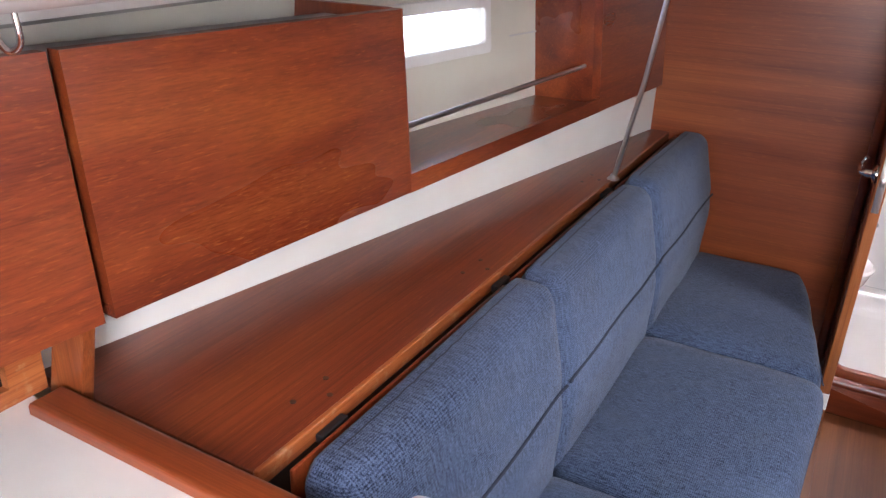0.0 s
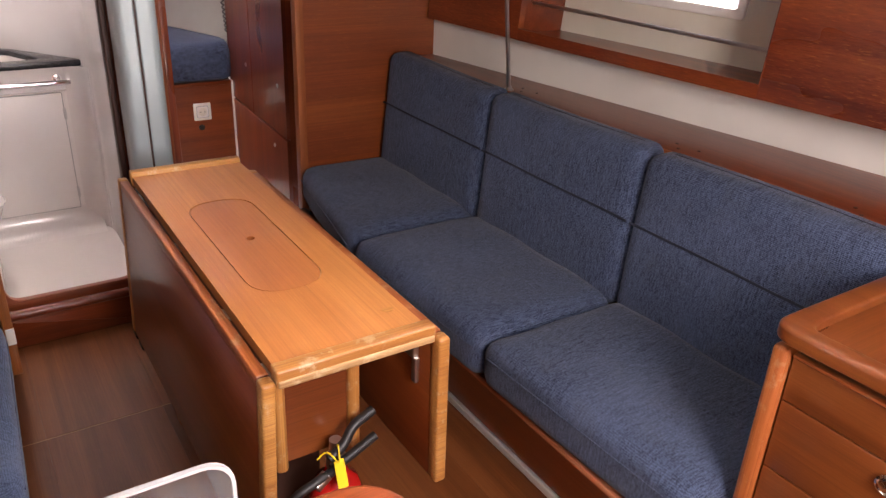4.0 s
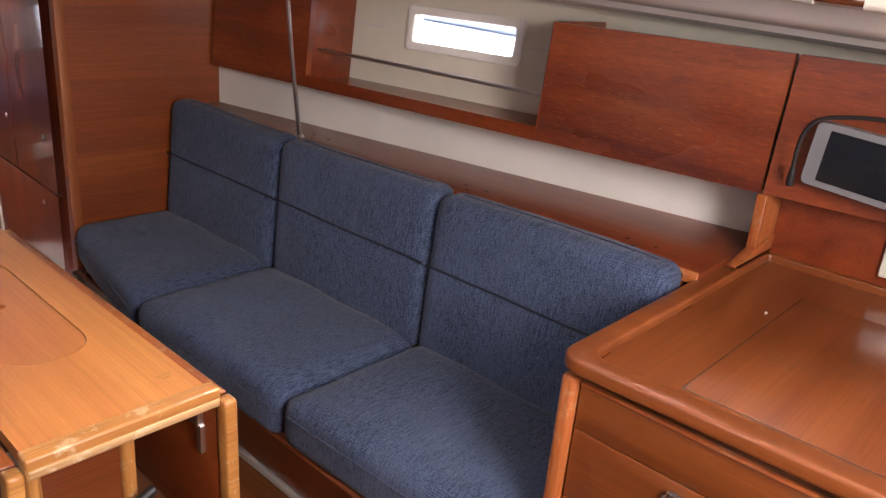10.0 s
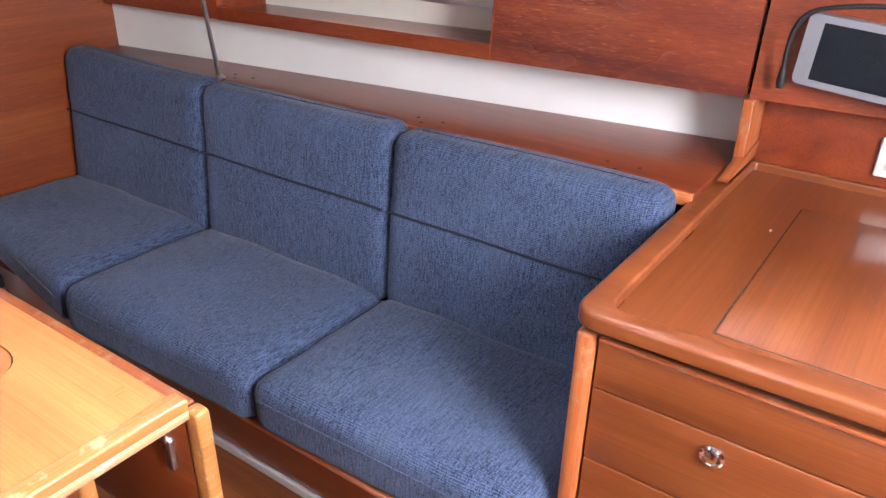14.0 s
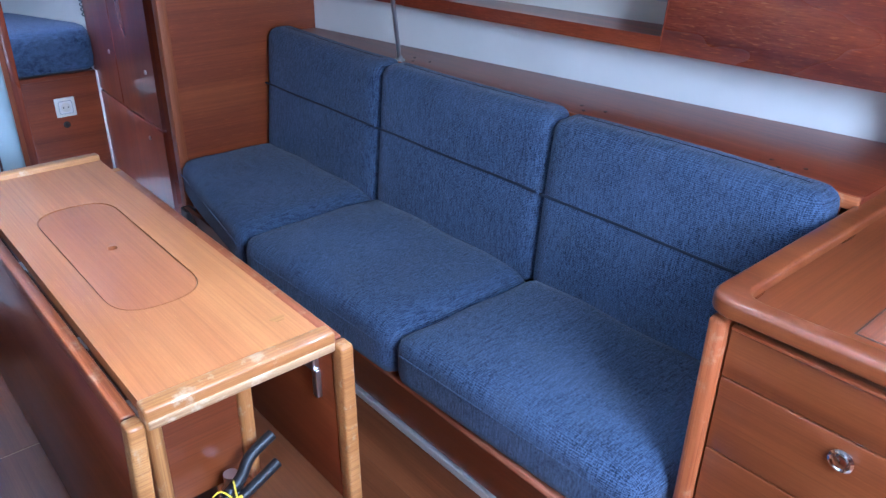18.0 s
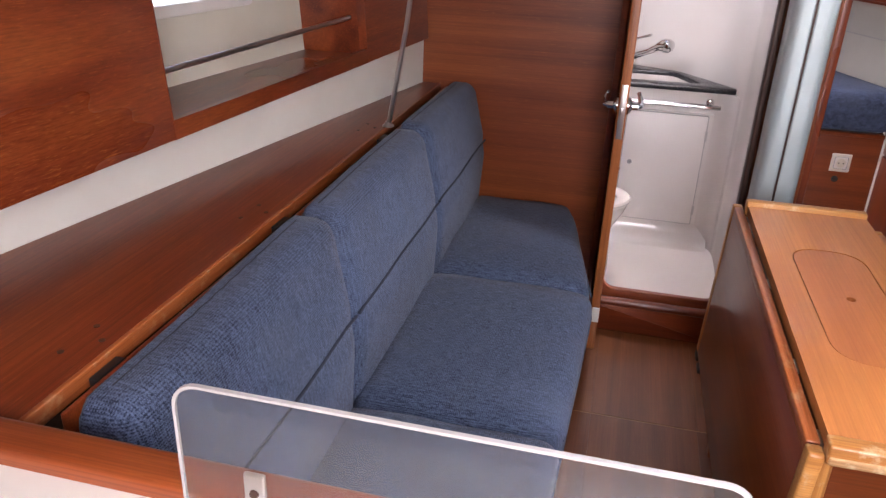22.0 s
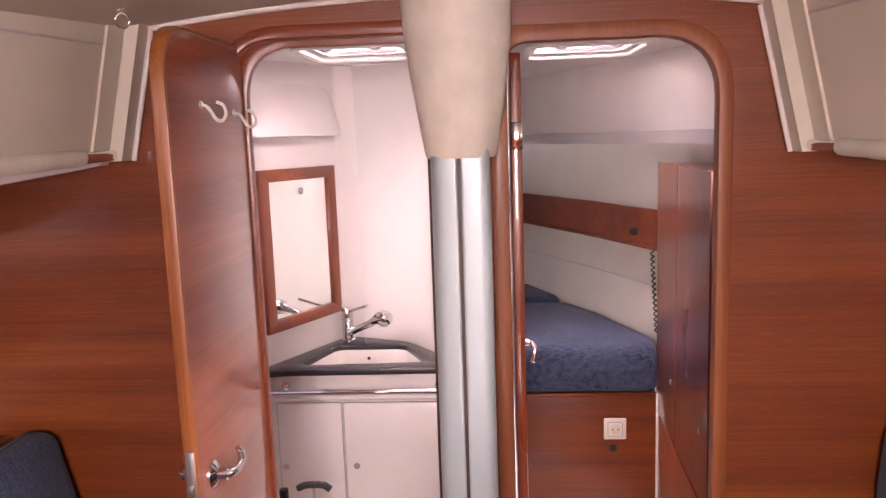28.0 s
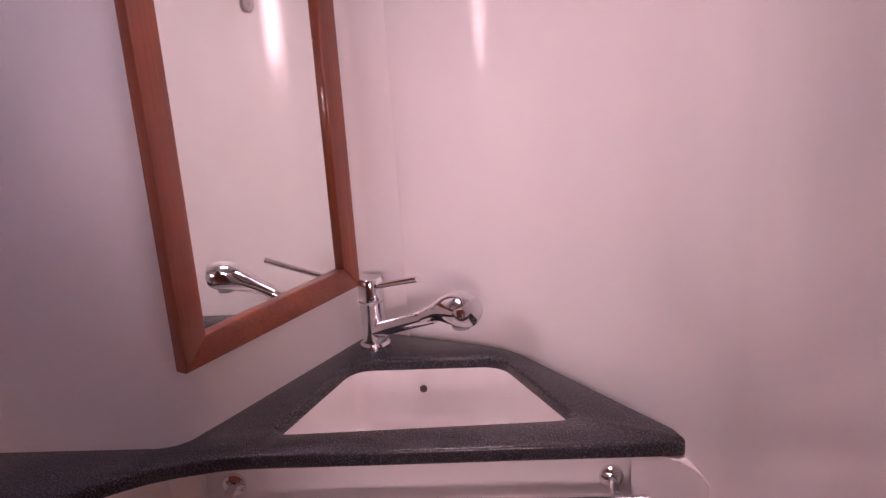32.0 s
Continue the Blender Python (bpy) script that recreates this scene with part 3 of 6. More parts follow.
for s in (1, -1):
    side = "starboard" if s > 0 else "port"
    out = [(0.0, deck_z(0, s) - 0.005), (0.0, 1.85), (AFT, 1.85), (AFT, deck_z(AFT, s) - 0.005)]
    holes = [rounded(w, 0.010, 4) for w in (WIN_A, WIN_B)]
    solo(f"wall_cabin_side_{side}", bent(plate(out, 0.0, 0.035, 'x', holes), s), M_liner, (mx(0.9, s), -1.6, 1.4), "cream lined cabin side with two long windows", "wall", kind="structure")
    for k, w in enumerate((WIN_A, WIN_B)):
        win = thing("window", (mx(0.9, s), w[0][0], 1.6), "long cabin window in a white moulded frame", "window")
        tagged(win, kind="structure")
        bm = bent(plate(rounded(skirt(w), 0.014, 5), -0.008, 0.012, 'x', (rounded(grow(w, -0.004), 0.010, 4),), 0.004), s)
        part("window_frame", bm, M_white_frame, win)
        bm = bent(plate(rounded(grow(w, -0.002), 0.010, 4), 0.000, 0.0195, 'x', (rounded(grow(w, -0.010), 0.008, 4),)), s)
        part("gasket", bm, M_black, win)
        pane = part("pane", bent(plate(rounded(grow(w, 0.0), 0.010, 4), 0.020, 0.025, 'x'), s), M_pane, win)
        pane.visible_shadow = False
    # screws with cups in the lining
    for y, z in ((-0.6, 1.52), (-1.43, 1.49), (-1.57, 1.48), (-2.13, 1.46)):
        c = coach_m(s)(y, z, 0)
        solo("screw", lathe([(0.0075, -0.004), (0.0075, 0.002), (0.005, 0.003), (0.0045, 0.001), (0.0005, 0.001)], look(c, c - V((-s, 0, 0.25))), 14), M_steel, c, "small steel screw in a cup washer", "screw", "screws in the lining")
    # side deck underside with its rounded lip, and the beam over the lockers

    def under(u, v):
        y = AFT + (0 - AFT) * v
        a, b = cmx(coach_x(y, deck_z(y, s)) + 0.004, s), mx(hull_x(y) + 0.04, s)
        return (a + u * (b - a), y, deck_z(y, s) - 0.004 - 0.055 * u ** 1.5)
    solo(f"ceiling_side_deck_{side}", sheet(under, 8, 14, (0, 0, 0.03)), M_deck, (mx(1.1, s), -1.6, 1.4), "pale grey underside of the side deck", "ceiling", kind="structure")
    lip = [(mx(x, s), z) for x, z in ((1.24, 1.396), (1.050, 1.424), (0.765, 1.466), (0.757, 1.482), (1.05, 1.452), (1.24, 1.43))]
    solo(f"trim_deck_flange_{side}", plate(lip, -0.045, -0.001, 'y', (), 0.004), M_grp, (mx(1.0, s), -0.02, 1.42), "white moulded deck flange along the bulkhead", "trim", kind="structure")

    def beam(u, v):
        y = -2.9 + 2.67 * v
        prof = ((0.000, -0.020), (0.001, -0.050), (0.012, -0.060), (0.060, -0.066), (0.125, -0.074), (0.132, -0.088), (0.180, -0.100))
        k = min(int(u * 6), 5)
        (xa, za), (xb, zb) = prof[k], prof[k + 1]
        f = u * 6 - k
        return (mx(lock_x(y) - 0.035 + xa + (xb - xa) * f, s), y, deck_z(y, s) + za + (zb - za) * f)
    solo(f"trim_beam_{side}", sheet(beam, 6, 14, (0, 0, 0.010)), M_beam, (mx(1.2, s), -1.6, 1.4), "stepped pale moulding along the deck edge", "trim", kind="structure")
    # hull lining above the shelf, with its long narrow portlight
    up = 0.0 if s > 0 else 0.027
    pl = [(-0.752, 1.146 + up), (-0.752, 1.228 + up), (-1.117, 1.228 + up), (-1.117, 1.146 + up)]
    out = [(0.0, -0.06), (0.0, 1.45), (AFT, 1.45), (AFT, -0.06)]

    def hullbend(bm):
        for v in bm.verts:
            x, y, z = v.co
            v.co = V((mx(hull_x(y) + x + 0.08 * (z - 1.2), s), y, z))
        return bm
    solo(f"wall_hull_{side}", hullbend(plate(out, 0.0, 0.03, 'x', (rounded(pl, 0.015, 4),))), M_liner, (mx(1.45, s), -1.6, 0.8), "cream hull lining with a small portlight", "wall", kind="structure")
    win = thing("window", (mx(1.42, s), -0.9, 1.18), "small rectangular portlight in a white frame", "window")
    tagged(win, kind="structure")
    part("window_frame", hullbend(plate(rounded(grow(pl, 0.026), 0.016, 5), -0.010, 0.004, 'x', (rounded(pl, 0.010, 4),), 0.003)), M_white_frame, win)
    part("gasket", hullbend(plate(rounded(grow(pl, 0.002), 0.015, 4), 0.0, 0.012, 'x', (rounded(grow(pl, -0.005), 0.012, 4),))), M_black, win)
    pane = part("pane", hullbend(plate(rounded(grow(pl, 0.001), 0.015, 4), 0.014, 0.019, 'x')), M_pane, win)
    pane.visible_shadow = False
    bm = bmesh.new()
    for z0 in (1.175,):
        bm = hullbend(box((-0.003, -2.6, z0), (0.0, -1.16, z0 + 0.0035), 0, None, bm))
        b2 = hullbend(box((-0.003, -0.63, z0), (0.0, -0.02, z0 + 0.0035), 0))
        merge(bm, b2)
    solo("trim", bm, M_deck, (mx(1.45, s), -1.6, 1.17), "fine seam in the hull lining", "trim", kind="structure")
    # vertical white strip below the lockers

    def strip(u, v):
        y = -1.935 + 1.933 * v
        return (mx(low_x(y, s), s), y, 0.80 + 0.19 * u)
    solo(f"wall_side_strip_{side}", sheet(strip, 2, 8, (s * 0.012, 0, 0)), M_strip, (mx(1.25, s), -1, 0.8), "white side panel between ledge and lockers", "wall", kind="structure")
    # wooden ledge behind the backrests
    LE = {1: 1.060, -1: 1.076}
    pts = [(mx(LE[s], s), -1.935), (mx(low_x(-1.935, s), s), -1.935), (mx(low_x(-0.002, s), s), -0.002), (mx(LE[s], s), -0.002)]

    led = thing("ledge", (mx(1.2, s), -1, 0.82), "varnished wooden ledge behind the settee backs, chipped along its edge", "shelf")
    part("board", plate(pts if s > 0 else pts[::-1], 0.817, 0.837, 'z', (), 0.002), M_ledge, led)
    part("edge_strip", sbox(s, LE[s] - 0.008, LE[s] + 0.0005, -1.934, -0.004, 0.812, 0.8385, 0.002), M_edge_y, led, "worn solid wood edge strip")
    # plain dark brown board closing the space under the ledge, behind the backrests
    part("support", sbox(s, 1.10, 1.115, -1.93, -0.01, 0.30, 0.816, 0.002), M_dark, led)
    for y in (-0.62, -1.27, -1.76):
        for dx, dy in ((0, 0), (0.03, 0.03), (0.032, -0.04)):
            part("plug", lathe([(0.0045, 0), (0.0045, 0.0012), (0.0005, 0.0012)], Matrix.Translation((mx(1.095 + dx, s), y + dy, 0.837)), 10), M_gasket, led)
    for y in (-0.66, -1.28, -1.80):
        part("catch", sbox(s, LE[s] - 0.022, LE[s] - 0.0085, y - 0.028, y + 0.028, 0.812, 0.826, 0.002), M_black, led)

# closing walls aft, with the companionway opening
hole = [(-0.30, 1.20), (0.40, 1.20), (0.40, 1.78), (-0.30, 1.78)]
solo("wall_aft", plate([(-1.8, -0.06), (1.8, -0.06), (1.8, 1.36), (1.26, 1.40), (1.16, 1.85), (-1.10, 1.85), (-1.20, 1.40), (-1.8, 1.36)], AFT - 0.03, AFT, 'y', (hole,)), M_bulk, (0, AFT, 0), "plain veneered wall around the companionway", "wall", kind="structure")
# compression post: two anodised halves with a dark slot, under a padded sleeve
mast = thing("mast_post", (0.046, -0.098, 0.0), "grey anodised mast post under a padded cream cover", "mast")
for a, b in ((-0.060, -0.006), (0.000, 0.060)):
    pts = [(0.046 + x, -0.098 + y) for x, y in rounded([(a, -0.055), (b, -0.062 if a < 0 else -0.060), (b, 0.055), (a, 0.055)], [0.045 if a < 0 else 0.006, 0.006 if a < 0 else 0.045, 0.006 if a < 0 else 0.045, 0.045 if a < 0 else 0.006], 7)]
    part("mast_section", plate(pts, 0.0, 1.86), M_alu, mast)
part("slot", box((0.039, -0.151, 0.0), (0.047, -0.05, 1.86), 0), M_gasket, mast)
prof = [(0.062, 1.466), (0.068, 1.460), (0.073, 1.468), (0.078, 1.50), (0.088, 1.56), (0.098, 1.63), (0.106, 1.70), (0.110, 1.78), (0.112, 1.84)]
bm = lathe(prof, Matrix.Translation((0.046, -0.098, 0)), 36)
for v in bm.verts:
    a = math.atan2(v.co.y + 0.098, v.co.x - 0.046)
    k = 1 + 0.018 * math.sin(5 * a + 9 * v.co.z) - 0.05 * math.exp(-((a + 1.45) / 0.09) ** 2)
    v.co.x, v.co.y = 0.046 + (v.co.x - 0.046) * k, -0.098 + (v.co.y + 0.098) * k
part("cover", bm, M_leather, mast, "padded cream cover, open at its lower hem")
# cabin sole: broad veneered boards with pale seams, laid last of the setting

# ---- saloon furniture ----
CUTS = ((-0.004, -0.648), (-0.651, -1.290), (-1.293, -1.917))


def seat_front(y):
    return 0.575 - 0.11 * min(1, -y / 0.7) + 0.045 * max(0, (-y - 0.7) / 1.2)


def seat_cushion(s, k):
    y1, y0 = CUTS[k]
    h = (0.22, (y1 - y0) / 2, 0.066)
    ym = (y0 + y1) / 2
    c = thing("seat_cushion", (mx(0.72, s), ym, 0.335), "navy blue woven seat cushion, slightly faded, on the settee", "cushion", "settee seat cushions")
    ph = 1.7 * k + s

    def warp(u, p):
        y = ym + p.y
        xf, xb = seat_front(y), 0.932
        if k == 0 and u.y > 0.2:
            xf += 0.02 * (u.y - 0.2) ** 2
        x = xf + (xb - xf) * (p.x / h[0] + 1) / 2
        e = (1 - u.x ** 4) * (1 - u.y ** 4)
        z = 0.400 + p.z + (0.012 * e if u.z > 0 else -0.004 * e) + 0.004 * e * math.sin(7 * y + ph) * math.cos(9 * x + ph)
        z += 0.004 * math.sin(23 * y + ph) * (1 if u.z > 0 else 0) * (1 - e)
        return V((mx(x, s), y + 0.002 * math.sin(31 * x + ph), z))
    part("cover", soft(h, 0.040, 15, warp), M_blue, c)
    pts = [(mx(seat_front(y0 + (y1 - y0) * q / 10) + 0.0005, s), y0 + 0.03 + (y1 - y0 - 0.06) * q / 10, 0.425) for q in range(11)]
    part("seam", tube(pts, 0.0022, 6), M_blue, c)


def back_cushion(s, k):
    y1, y0 = CUTS[k]
    h = (0.052, (y1 - y0) / 2, 0.205)
    ym = (y0 + y1) / 2
    c = thing("back_cushion", (mx(0.97, s), ym, 0.46), "navy blue woven backrest cushion with a dark seam across", "cushion", "settee back cushions")
    ph = 2.1 * k + 1.3 * s

    zs = 0.674 if s > 0 else 0.658

    def warp(u, p):
        z = 0.654 + p.z * (1 if p.z > 0 else 1.13)
        if abs(z - zs) < 0.0164:
            z = zs
        lean = 0.10 * (z - 0.46) / 0.4 * 0.35
        x = 0.962 + lean + p.x
        if u.x < 0:
            e = (1 - u.y ** 4) * (1 - u.z ** 4)
            x -= 0.006 * e - 0.007 * math.exp(-((z - zs) / 0.011) ** 2) * (1 - u.y ** 8)
            x += 0.0015 * math.sin(11 * z + ph + 5 * u.y)
            if s < 0:
                x -= 0.024 * math.exp(-((z - 0.64) / 0.14) ** 2)
        y = ym + p.y
        if s < 0 and u.x > 0:
            x -= 0.016 * u.x
        return V((mx(x, s), y, z + 0.004 * math.sin(6 * y + ph) * max(0, u.z)))
    part("cover", soft(h, 0.036, 19, warp), M_blue, c)
    pts = []
    for q in range(25):
        w = -1 + q / 12
        x = 0.962 + 0.0875 * (zs - 0.46) - 0.052 - 0.006 * (1 - w ** 4) + 0.007 * (1 - w ** 8) + 0.0015 * math.sin(11 * zs + ph + 5 * w) - 0.001 - (0 if s > 0 else 0.024 * math.exp(-((zs - 0.64) / 0.14) ** 2))
        pts.append((mx(x, s), ym + w * ((y1 - y0) / 2 - 0.006), zs))
    part("piping", tube(pts, 0.0034, 6), M_pipe, c, "dark piping seam")
    pts = [(mx(0.9995 + 0.001 * math.sin(3 * q), s), ym + (q / 12 - 1) * ((y1 - y0) / 2 - 0.05), 0.8588 + 0.004 * math.sin(6 * (ym + (q / 12 - 1) * ((y1 - y0) / 2 - 0.05)) + ph)) for q in range(25)]
    part("stitching", tube(pts, 0.0013, 5), M_pipe, c)
    d = 0.0 if s > 0 else -0.012
    part("back_board", sbox(s, 1.052 + d, 1.058 + d, y0 + 0.012, y1 - 0.012, 0.47, 0.832, 0.002), M_cross, c, "thin plywood board behind the cushion")


for s in (1, -1):
    for k in range(3):
        seat_cushion(s, k)
        back_cushion(s, k)
    base = thing("settee_base", (mx(0.75, s), -0.96, 0.0), "dark veneered settee base with a light front rail", "settee")
    prof = [(0.560, 0.316), (0.655, 0.03), (0.670, 0.03), (0.575, 0.316)]
    part("front_panel", plate([(mx(a, s), b) for a, b in prof], -1.925, -0.05, 'y', (), 0.001), M_bulk_y, base)
    part("top_rail", sbox(s, 0.514, 0.62, -1.93, -0.70, 0.315, 0.332, 0.004), M_rail, base, "light plywood front rail")
    part("deck_board", sbox(s, 0.62, 1.045, -1.93, -0.01, 0.312, 0.330, 0.001), M_bulk_y, base)
    part("end_board", sbox(s, 0.60, 1.045, -0.05, -0.034, 0.0, 0.312, 0.001), M_bulk, base)
    part("kick_block", sbox(s, 0.60, 0.66, -0.112, -0.055, 0.0, 0.055, 0.004), M_strip, base, "white end block of the kick strip")
    part("kick_strip", sbox(s, 0.648, 0.662, -1.92, -0.12, 0.0, 0.022, 0.002), M_strip, base, "white kick strip along the sole")
    if s > 0:
        for y in (-0.95,):
            part("vent_slot", sbox(s, 0.560, 0.582, y - 0.04, y + 0.04, 0.272, 0.298, 0.003), M_black, base)
        part("corner_foot", plate(rounded([(0.55, -0.10), (0.585, -0.10), (0.585, -0.04), (0.55, -0.04)], 0.012), 0.22, 0.315), M_black, base, "black plastic corner bracket")
solo("cushion_tie", plate(rounded([(0.515, -1.345), (0.62, -1.33), (0.62, -1.25), (0.528, -1.262)], 0.012), 0.333, 0.3365, 'z', (), 0.001), M_blue, (0.57, -1.3, 0.333), "blue fabric flap hanging out between two seat cushions", "fabric flap")

# grab poles from ledge to deck


def pole(s):
    p = thing("grab_pole", (mx(1.066, s), -0.595, 0.837), "slim stainless grab pole rising from the ledge", "pole", "grab poles")
    part("rod", tube([(mx(1.066, s), -0.592, 0.838), (mx(1.012, s), -0.62, 1.10), (mx(0.958, s), -0.648, deck_z(-0.65, s) - 0.012)], 0.0065, 12), M_steel, p)
    part("foot", lathe([(0.016, 0.0), (0.016, 0.003), (0.010, 0.008), (0.008, 0.014), (0.001, 0.014)], Matrix.Translation((mx(1.066, s), -0.592, 0.837)), 16), M_steel, p)


pole(1)
pole(-1)

# overhead lockers


LZ = {1: (0.975, 1.270), -1: (0.985, 1.306)}


def locker_front(s, y0, y1, bev=0.003):
    """Front panel that leans outward a little and follows the plan of the lockers."""
    def fn(u, v):
        y = y0 + (y1 - y0) * v
        z = LZ[s][0] + (LZ[s][1] - LZ[s][0]) * u
        return (mx(lock_x(y) + 0.024 * u, s), y, z)
    return sheet(fn, 3, 6, (s * 0.02, 0, 0))


def locker(s, y0, y1, label, ends=(True, True)):
    lk = thing("locker", (mx(lock_x(y0), s), (y0 + y1) / 2, 0.975), label, "locker", "overhead lockers")
    part("door", locker_front(s, y0 + 0.002, y1 - 0.002), M_lock, lk)

    def floor_fn(u, v):
        y = y0 + (y1 - y0) * v
        a = lock_x(y) + 0.01
        return (mx(a + (hull_x(y) + 0.02 - a) * u, s), y, LZ[s][0] + 0.003)
    part("bottom", sheet(floor_fn, 2, 4, (0, 0, 0.014)), M_lock, lk)
    for on, y in zip(ends, (y0, y1)):
        if on:
            d = 0.016 if y == y0 else -0.016
            low, top = LZ[s][0], LZ[s][1] + 0.002
            pts = [(mx(lock_x(y) + 0.021, s), low + 0.017), (mx(hull_x(y) + 0.03, s), low + 0.017), (mx(hull_x(y) + 0.004, s), top), (mx(lock_x(y) + 0.044, s), top)]
            part("end_panel", plate(pts, *span(y, y + d), 'y', (), 0.001), M_upright if d < 0 else M_lock, lk)
            ed = [(mx(lock_x(y) - 0.001, s), low - 0.001), (mx(lock_x(y) + 0.021, s), low - 0.001), (mx(lock_x(y) + 0.046, s), top - 0.001), (mx(lock_x(y) + 0.023, s), top - 0.001)]
            part("edge_band", plate(ed, *span(y - 0.0005 * (1 if d > 0 else -1), y + d * 0.12), 'y'), M_lock, lk)

    def back_fn(u, v):
        y = y0 + 0.02 + (y1 - y0 - 0.04) * v
        return (mx(lock_x(y) + 0.05 + 0.12 * u, s), y, LZ[s][1] - 0.020 + 0.004 * u)
    part("inner_shelf", sheet(back_fn, 2, 4, (0, 0, -0.01)), M_deck, lk, "grey liner board inside the open top")


for s in (1, -1):
    CUT = {1: -1.365, -1: -1.335}
    SL = LZ[s][0]
    locker(s, -0.50, -0.012, "red-brown veneered overhead locker beside the bulkhead", (True, False))
    locker(s, -1.940, CUT[s], "broad red-brown veneered overhead locker with an open top", (False, True))
    locker(s, -2.60, -1.945 if s > 0 else -1.950, "red-brown veneered overhead locker at the aft end", (False, False))
    sh = thing("open_shelf", (mx(1.3, s), -0.93, 0.975), "open wooden shelf with a raised front edge below the portlight", "shelf", "open shelves")

    def board(u, v):
        y = CUT[s] + (-0.501 - CUT[s]) * v
        a = lock_x(y) + 0.012
        return (mx(a + (hull_x(y) + 0.02 - a) * u, s), y, SL + 0.007)
    part("board", sheet(board, 2, 6, (0, 0, 0.014)), M_lock, sh)

    def fascia(u, v):
        y = CUT[s] + (-0.501 - CUT[s]) * v
        return (mx(lock_x(y), s), y, SL - 0.001 + 0.036 * u)
    part("front_edge", sheet(fascia, 2, 6, (s * 0.013, 0, 0)), M_lock, sh)
    part("rod", tube([(mx(lock_x(-0.5) + 0.05, s), -0.508, SL + 0.117), (mx(lock_x(-1.36) + 0.03, s), CUT[s] + 0.003, SL + 0.113)], 0.0055, 10), M_steel, sh, "steel fiddle rod")

    # leather wrapped handrail under the cabin side
    rail = thing("handrail", (mx(0.9, s), -1.2, 1.43), "steel handrail wrapped in cream stitched leather with bare gaps", "handrail", "handrails")

    def rp(y):
        return V((cmx(coach_x(y, deck_z(y, s)) - 0.012, s), y, deck_z(y, s) + 0.004))
    part("rod", tube([rp(-0.02 - 0.24 * q) for q in range(13)], 0.0125, 12), M_chrome, rail)
    for a, b in ((-0.155, -1.037), (-1.205, -2.038), (-2.115, -2.9)):
        n = 26
        pts = [rp(a + (b - a) * q / n) for q in range(n + 1)]
        rad = [0.0172 + 0.0006 * math.sin(2.3 * q + a) + 0.0004 * math.sin(5.1 * q) for q in range(n + 1)]
        part("wrap", tube(pts, rad, 12), M_leather, rail, "stitched cream leather wrap")
    # moulded frame that ends the cabin side at the bulkhead

    def endframe(u, v):
        z = deck_z(0, s) - 0.012 + (1.80 - deck_z(0, s)) * v
        return (cmx(coach_x(0, z) - 0.028 + 0.035 * u, s), -0.004, z)
    fr = sheet(endframe, 1, 6, (0, -0.05, 0))
    solo("trim", fr, M_liner, (mx(0.75, s), -0.03, 1.45), "cream moulded end frame of the cabin side", "trim", kind="structure")
    solo("trim", tube([(cmx(coach_x(0, z) - 0.034, s), -0.008, z) for z in [deck_z(0, s) - 0.012 + 0.06 * q for q in range(6)]], 0.006, 8), M_white_frame, (mx(0.75, s), -0.008, 1.45), "thin white bead beside the end frame", "trim", kind="structure")
    def jamb(u, v):
        y, z = -0.056 - 0.055 * u, deck_z(0, s) + (1.765 - deck_z(0, s)) * v
        return (cmx(coach_x(y, z) - 0.006, s), y, z)
    solo("trim", sheet(jamb, 2, 6, (s * 0.006, 0, 0)), M_liner, (mx(0.77, s), -0.08, 1.46), "pale moulded jamb at the end of the cabin side", "trim", kind="structure")
    solo("trim", tube([(cmx(coach_x(y, 1.715) - 0.001, s), y, 1.716 + 0.022 * y) for y in (-0.115, -0.25, -0.40, -0.54)], 0.0028, 6), M_deck, (mx(0.72, s), -0.3, 1.71), "fine seam in the cabin side lining", "trim", kind="structure")
    wire = thing("curtain_wire", (mx(0.85, s), -1.0, 1.69), "white curtain wire with two steel end clips above the cabin windows", "curtain wire", "curtain wires")

    def wp(y):
        return V((cmx(coach_x(y, 1.70) - 0.010, s), y, 1.704 + 0.022 * y + 0.012))
    part("wire", tube([wp(-0.55 - 0.08 * q) for q in range(22)], 0.006, 8), M_white_frame, wire)
    for y in (-0.556, -1.474, -2.20):
        q = wp(y)
        part("clip", box((q.x - 0.010, q.y - 0.012, q.z - 0.008), (q.x + 0.010, q.y + 0.012, q.z + 0.009), 0.003), M_steel, wire)
    hook = thing("ceiling_ring", (mx(0.66, s), -0.25, 1.74), "small chrome ring on an eye plate under the headlining", "ring", "ceiling rings")
    c = V((mx(0.60, s), -0.22, roof_z(0.6, -0.22) - 0.022))
    part("ring", tube([c + V((0.014 * math.cos(q * math.pi / 8), 0.003, 0.014 * math.sin(q * math.pi / 8))) for q in range(16)], 0.0022, 8, None, True), M_chrome, hook)
    part("plate", lathe([(0.012, 0), (0.011, 0.003), (0.004, 0.006), (0.004, 0.010), (0.0005, 0.010)], pose(c.x, c.y, c.z + 0.0235, 180), 16), M_chrome, hook)
    lt = thing("reading_lamp", (mx(0.80, s), -0.42, 1.43), "small chrome swivel lamp tucked under the handrail", "lamp", "reading lamps")
    p0 = V((cmx(coach_x(-0.45, deck_z(-0.45, s)) + 0.012, s), -0.45, deck_z(-0.45, s) - 0.012))
    part("body", lathe([(0.006, 0), (0.011, 0.006), (0.012, 0.04), (0.008, 0.05), (0.001, 0.05)], Matrix.Translation(p0) @ pose(0, 0, 0, 90, 0, 10), 16), M_chrome, lt)
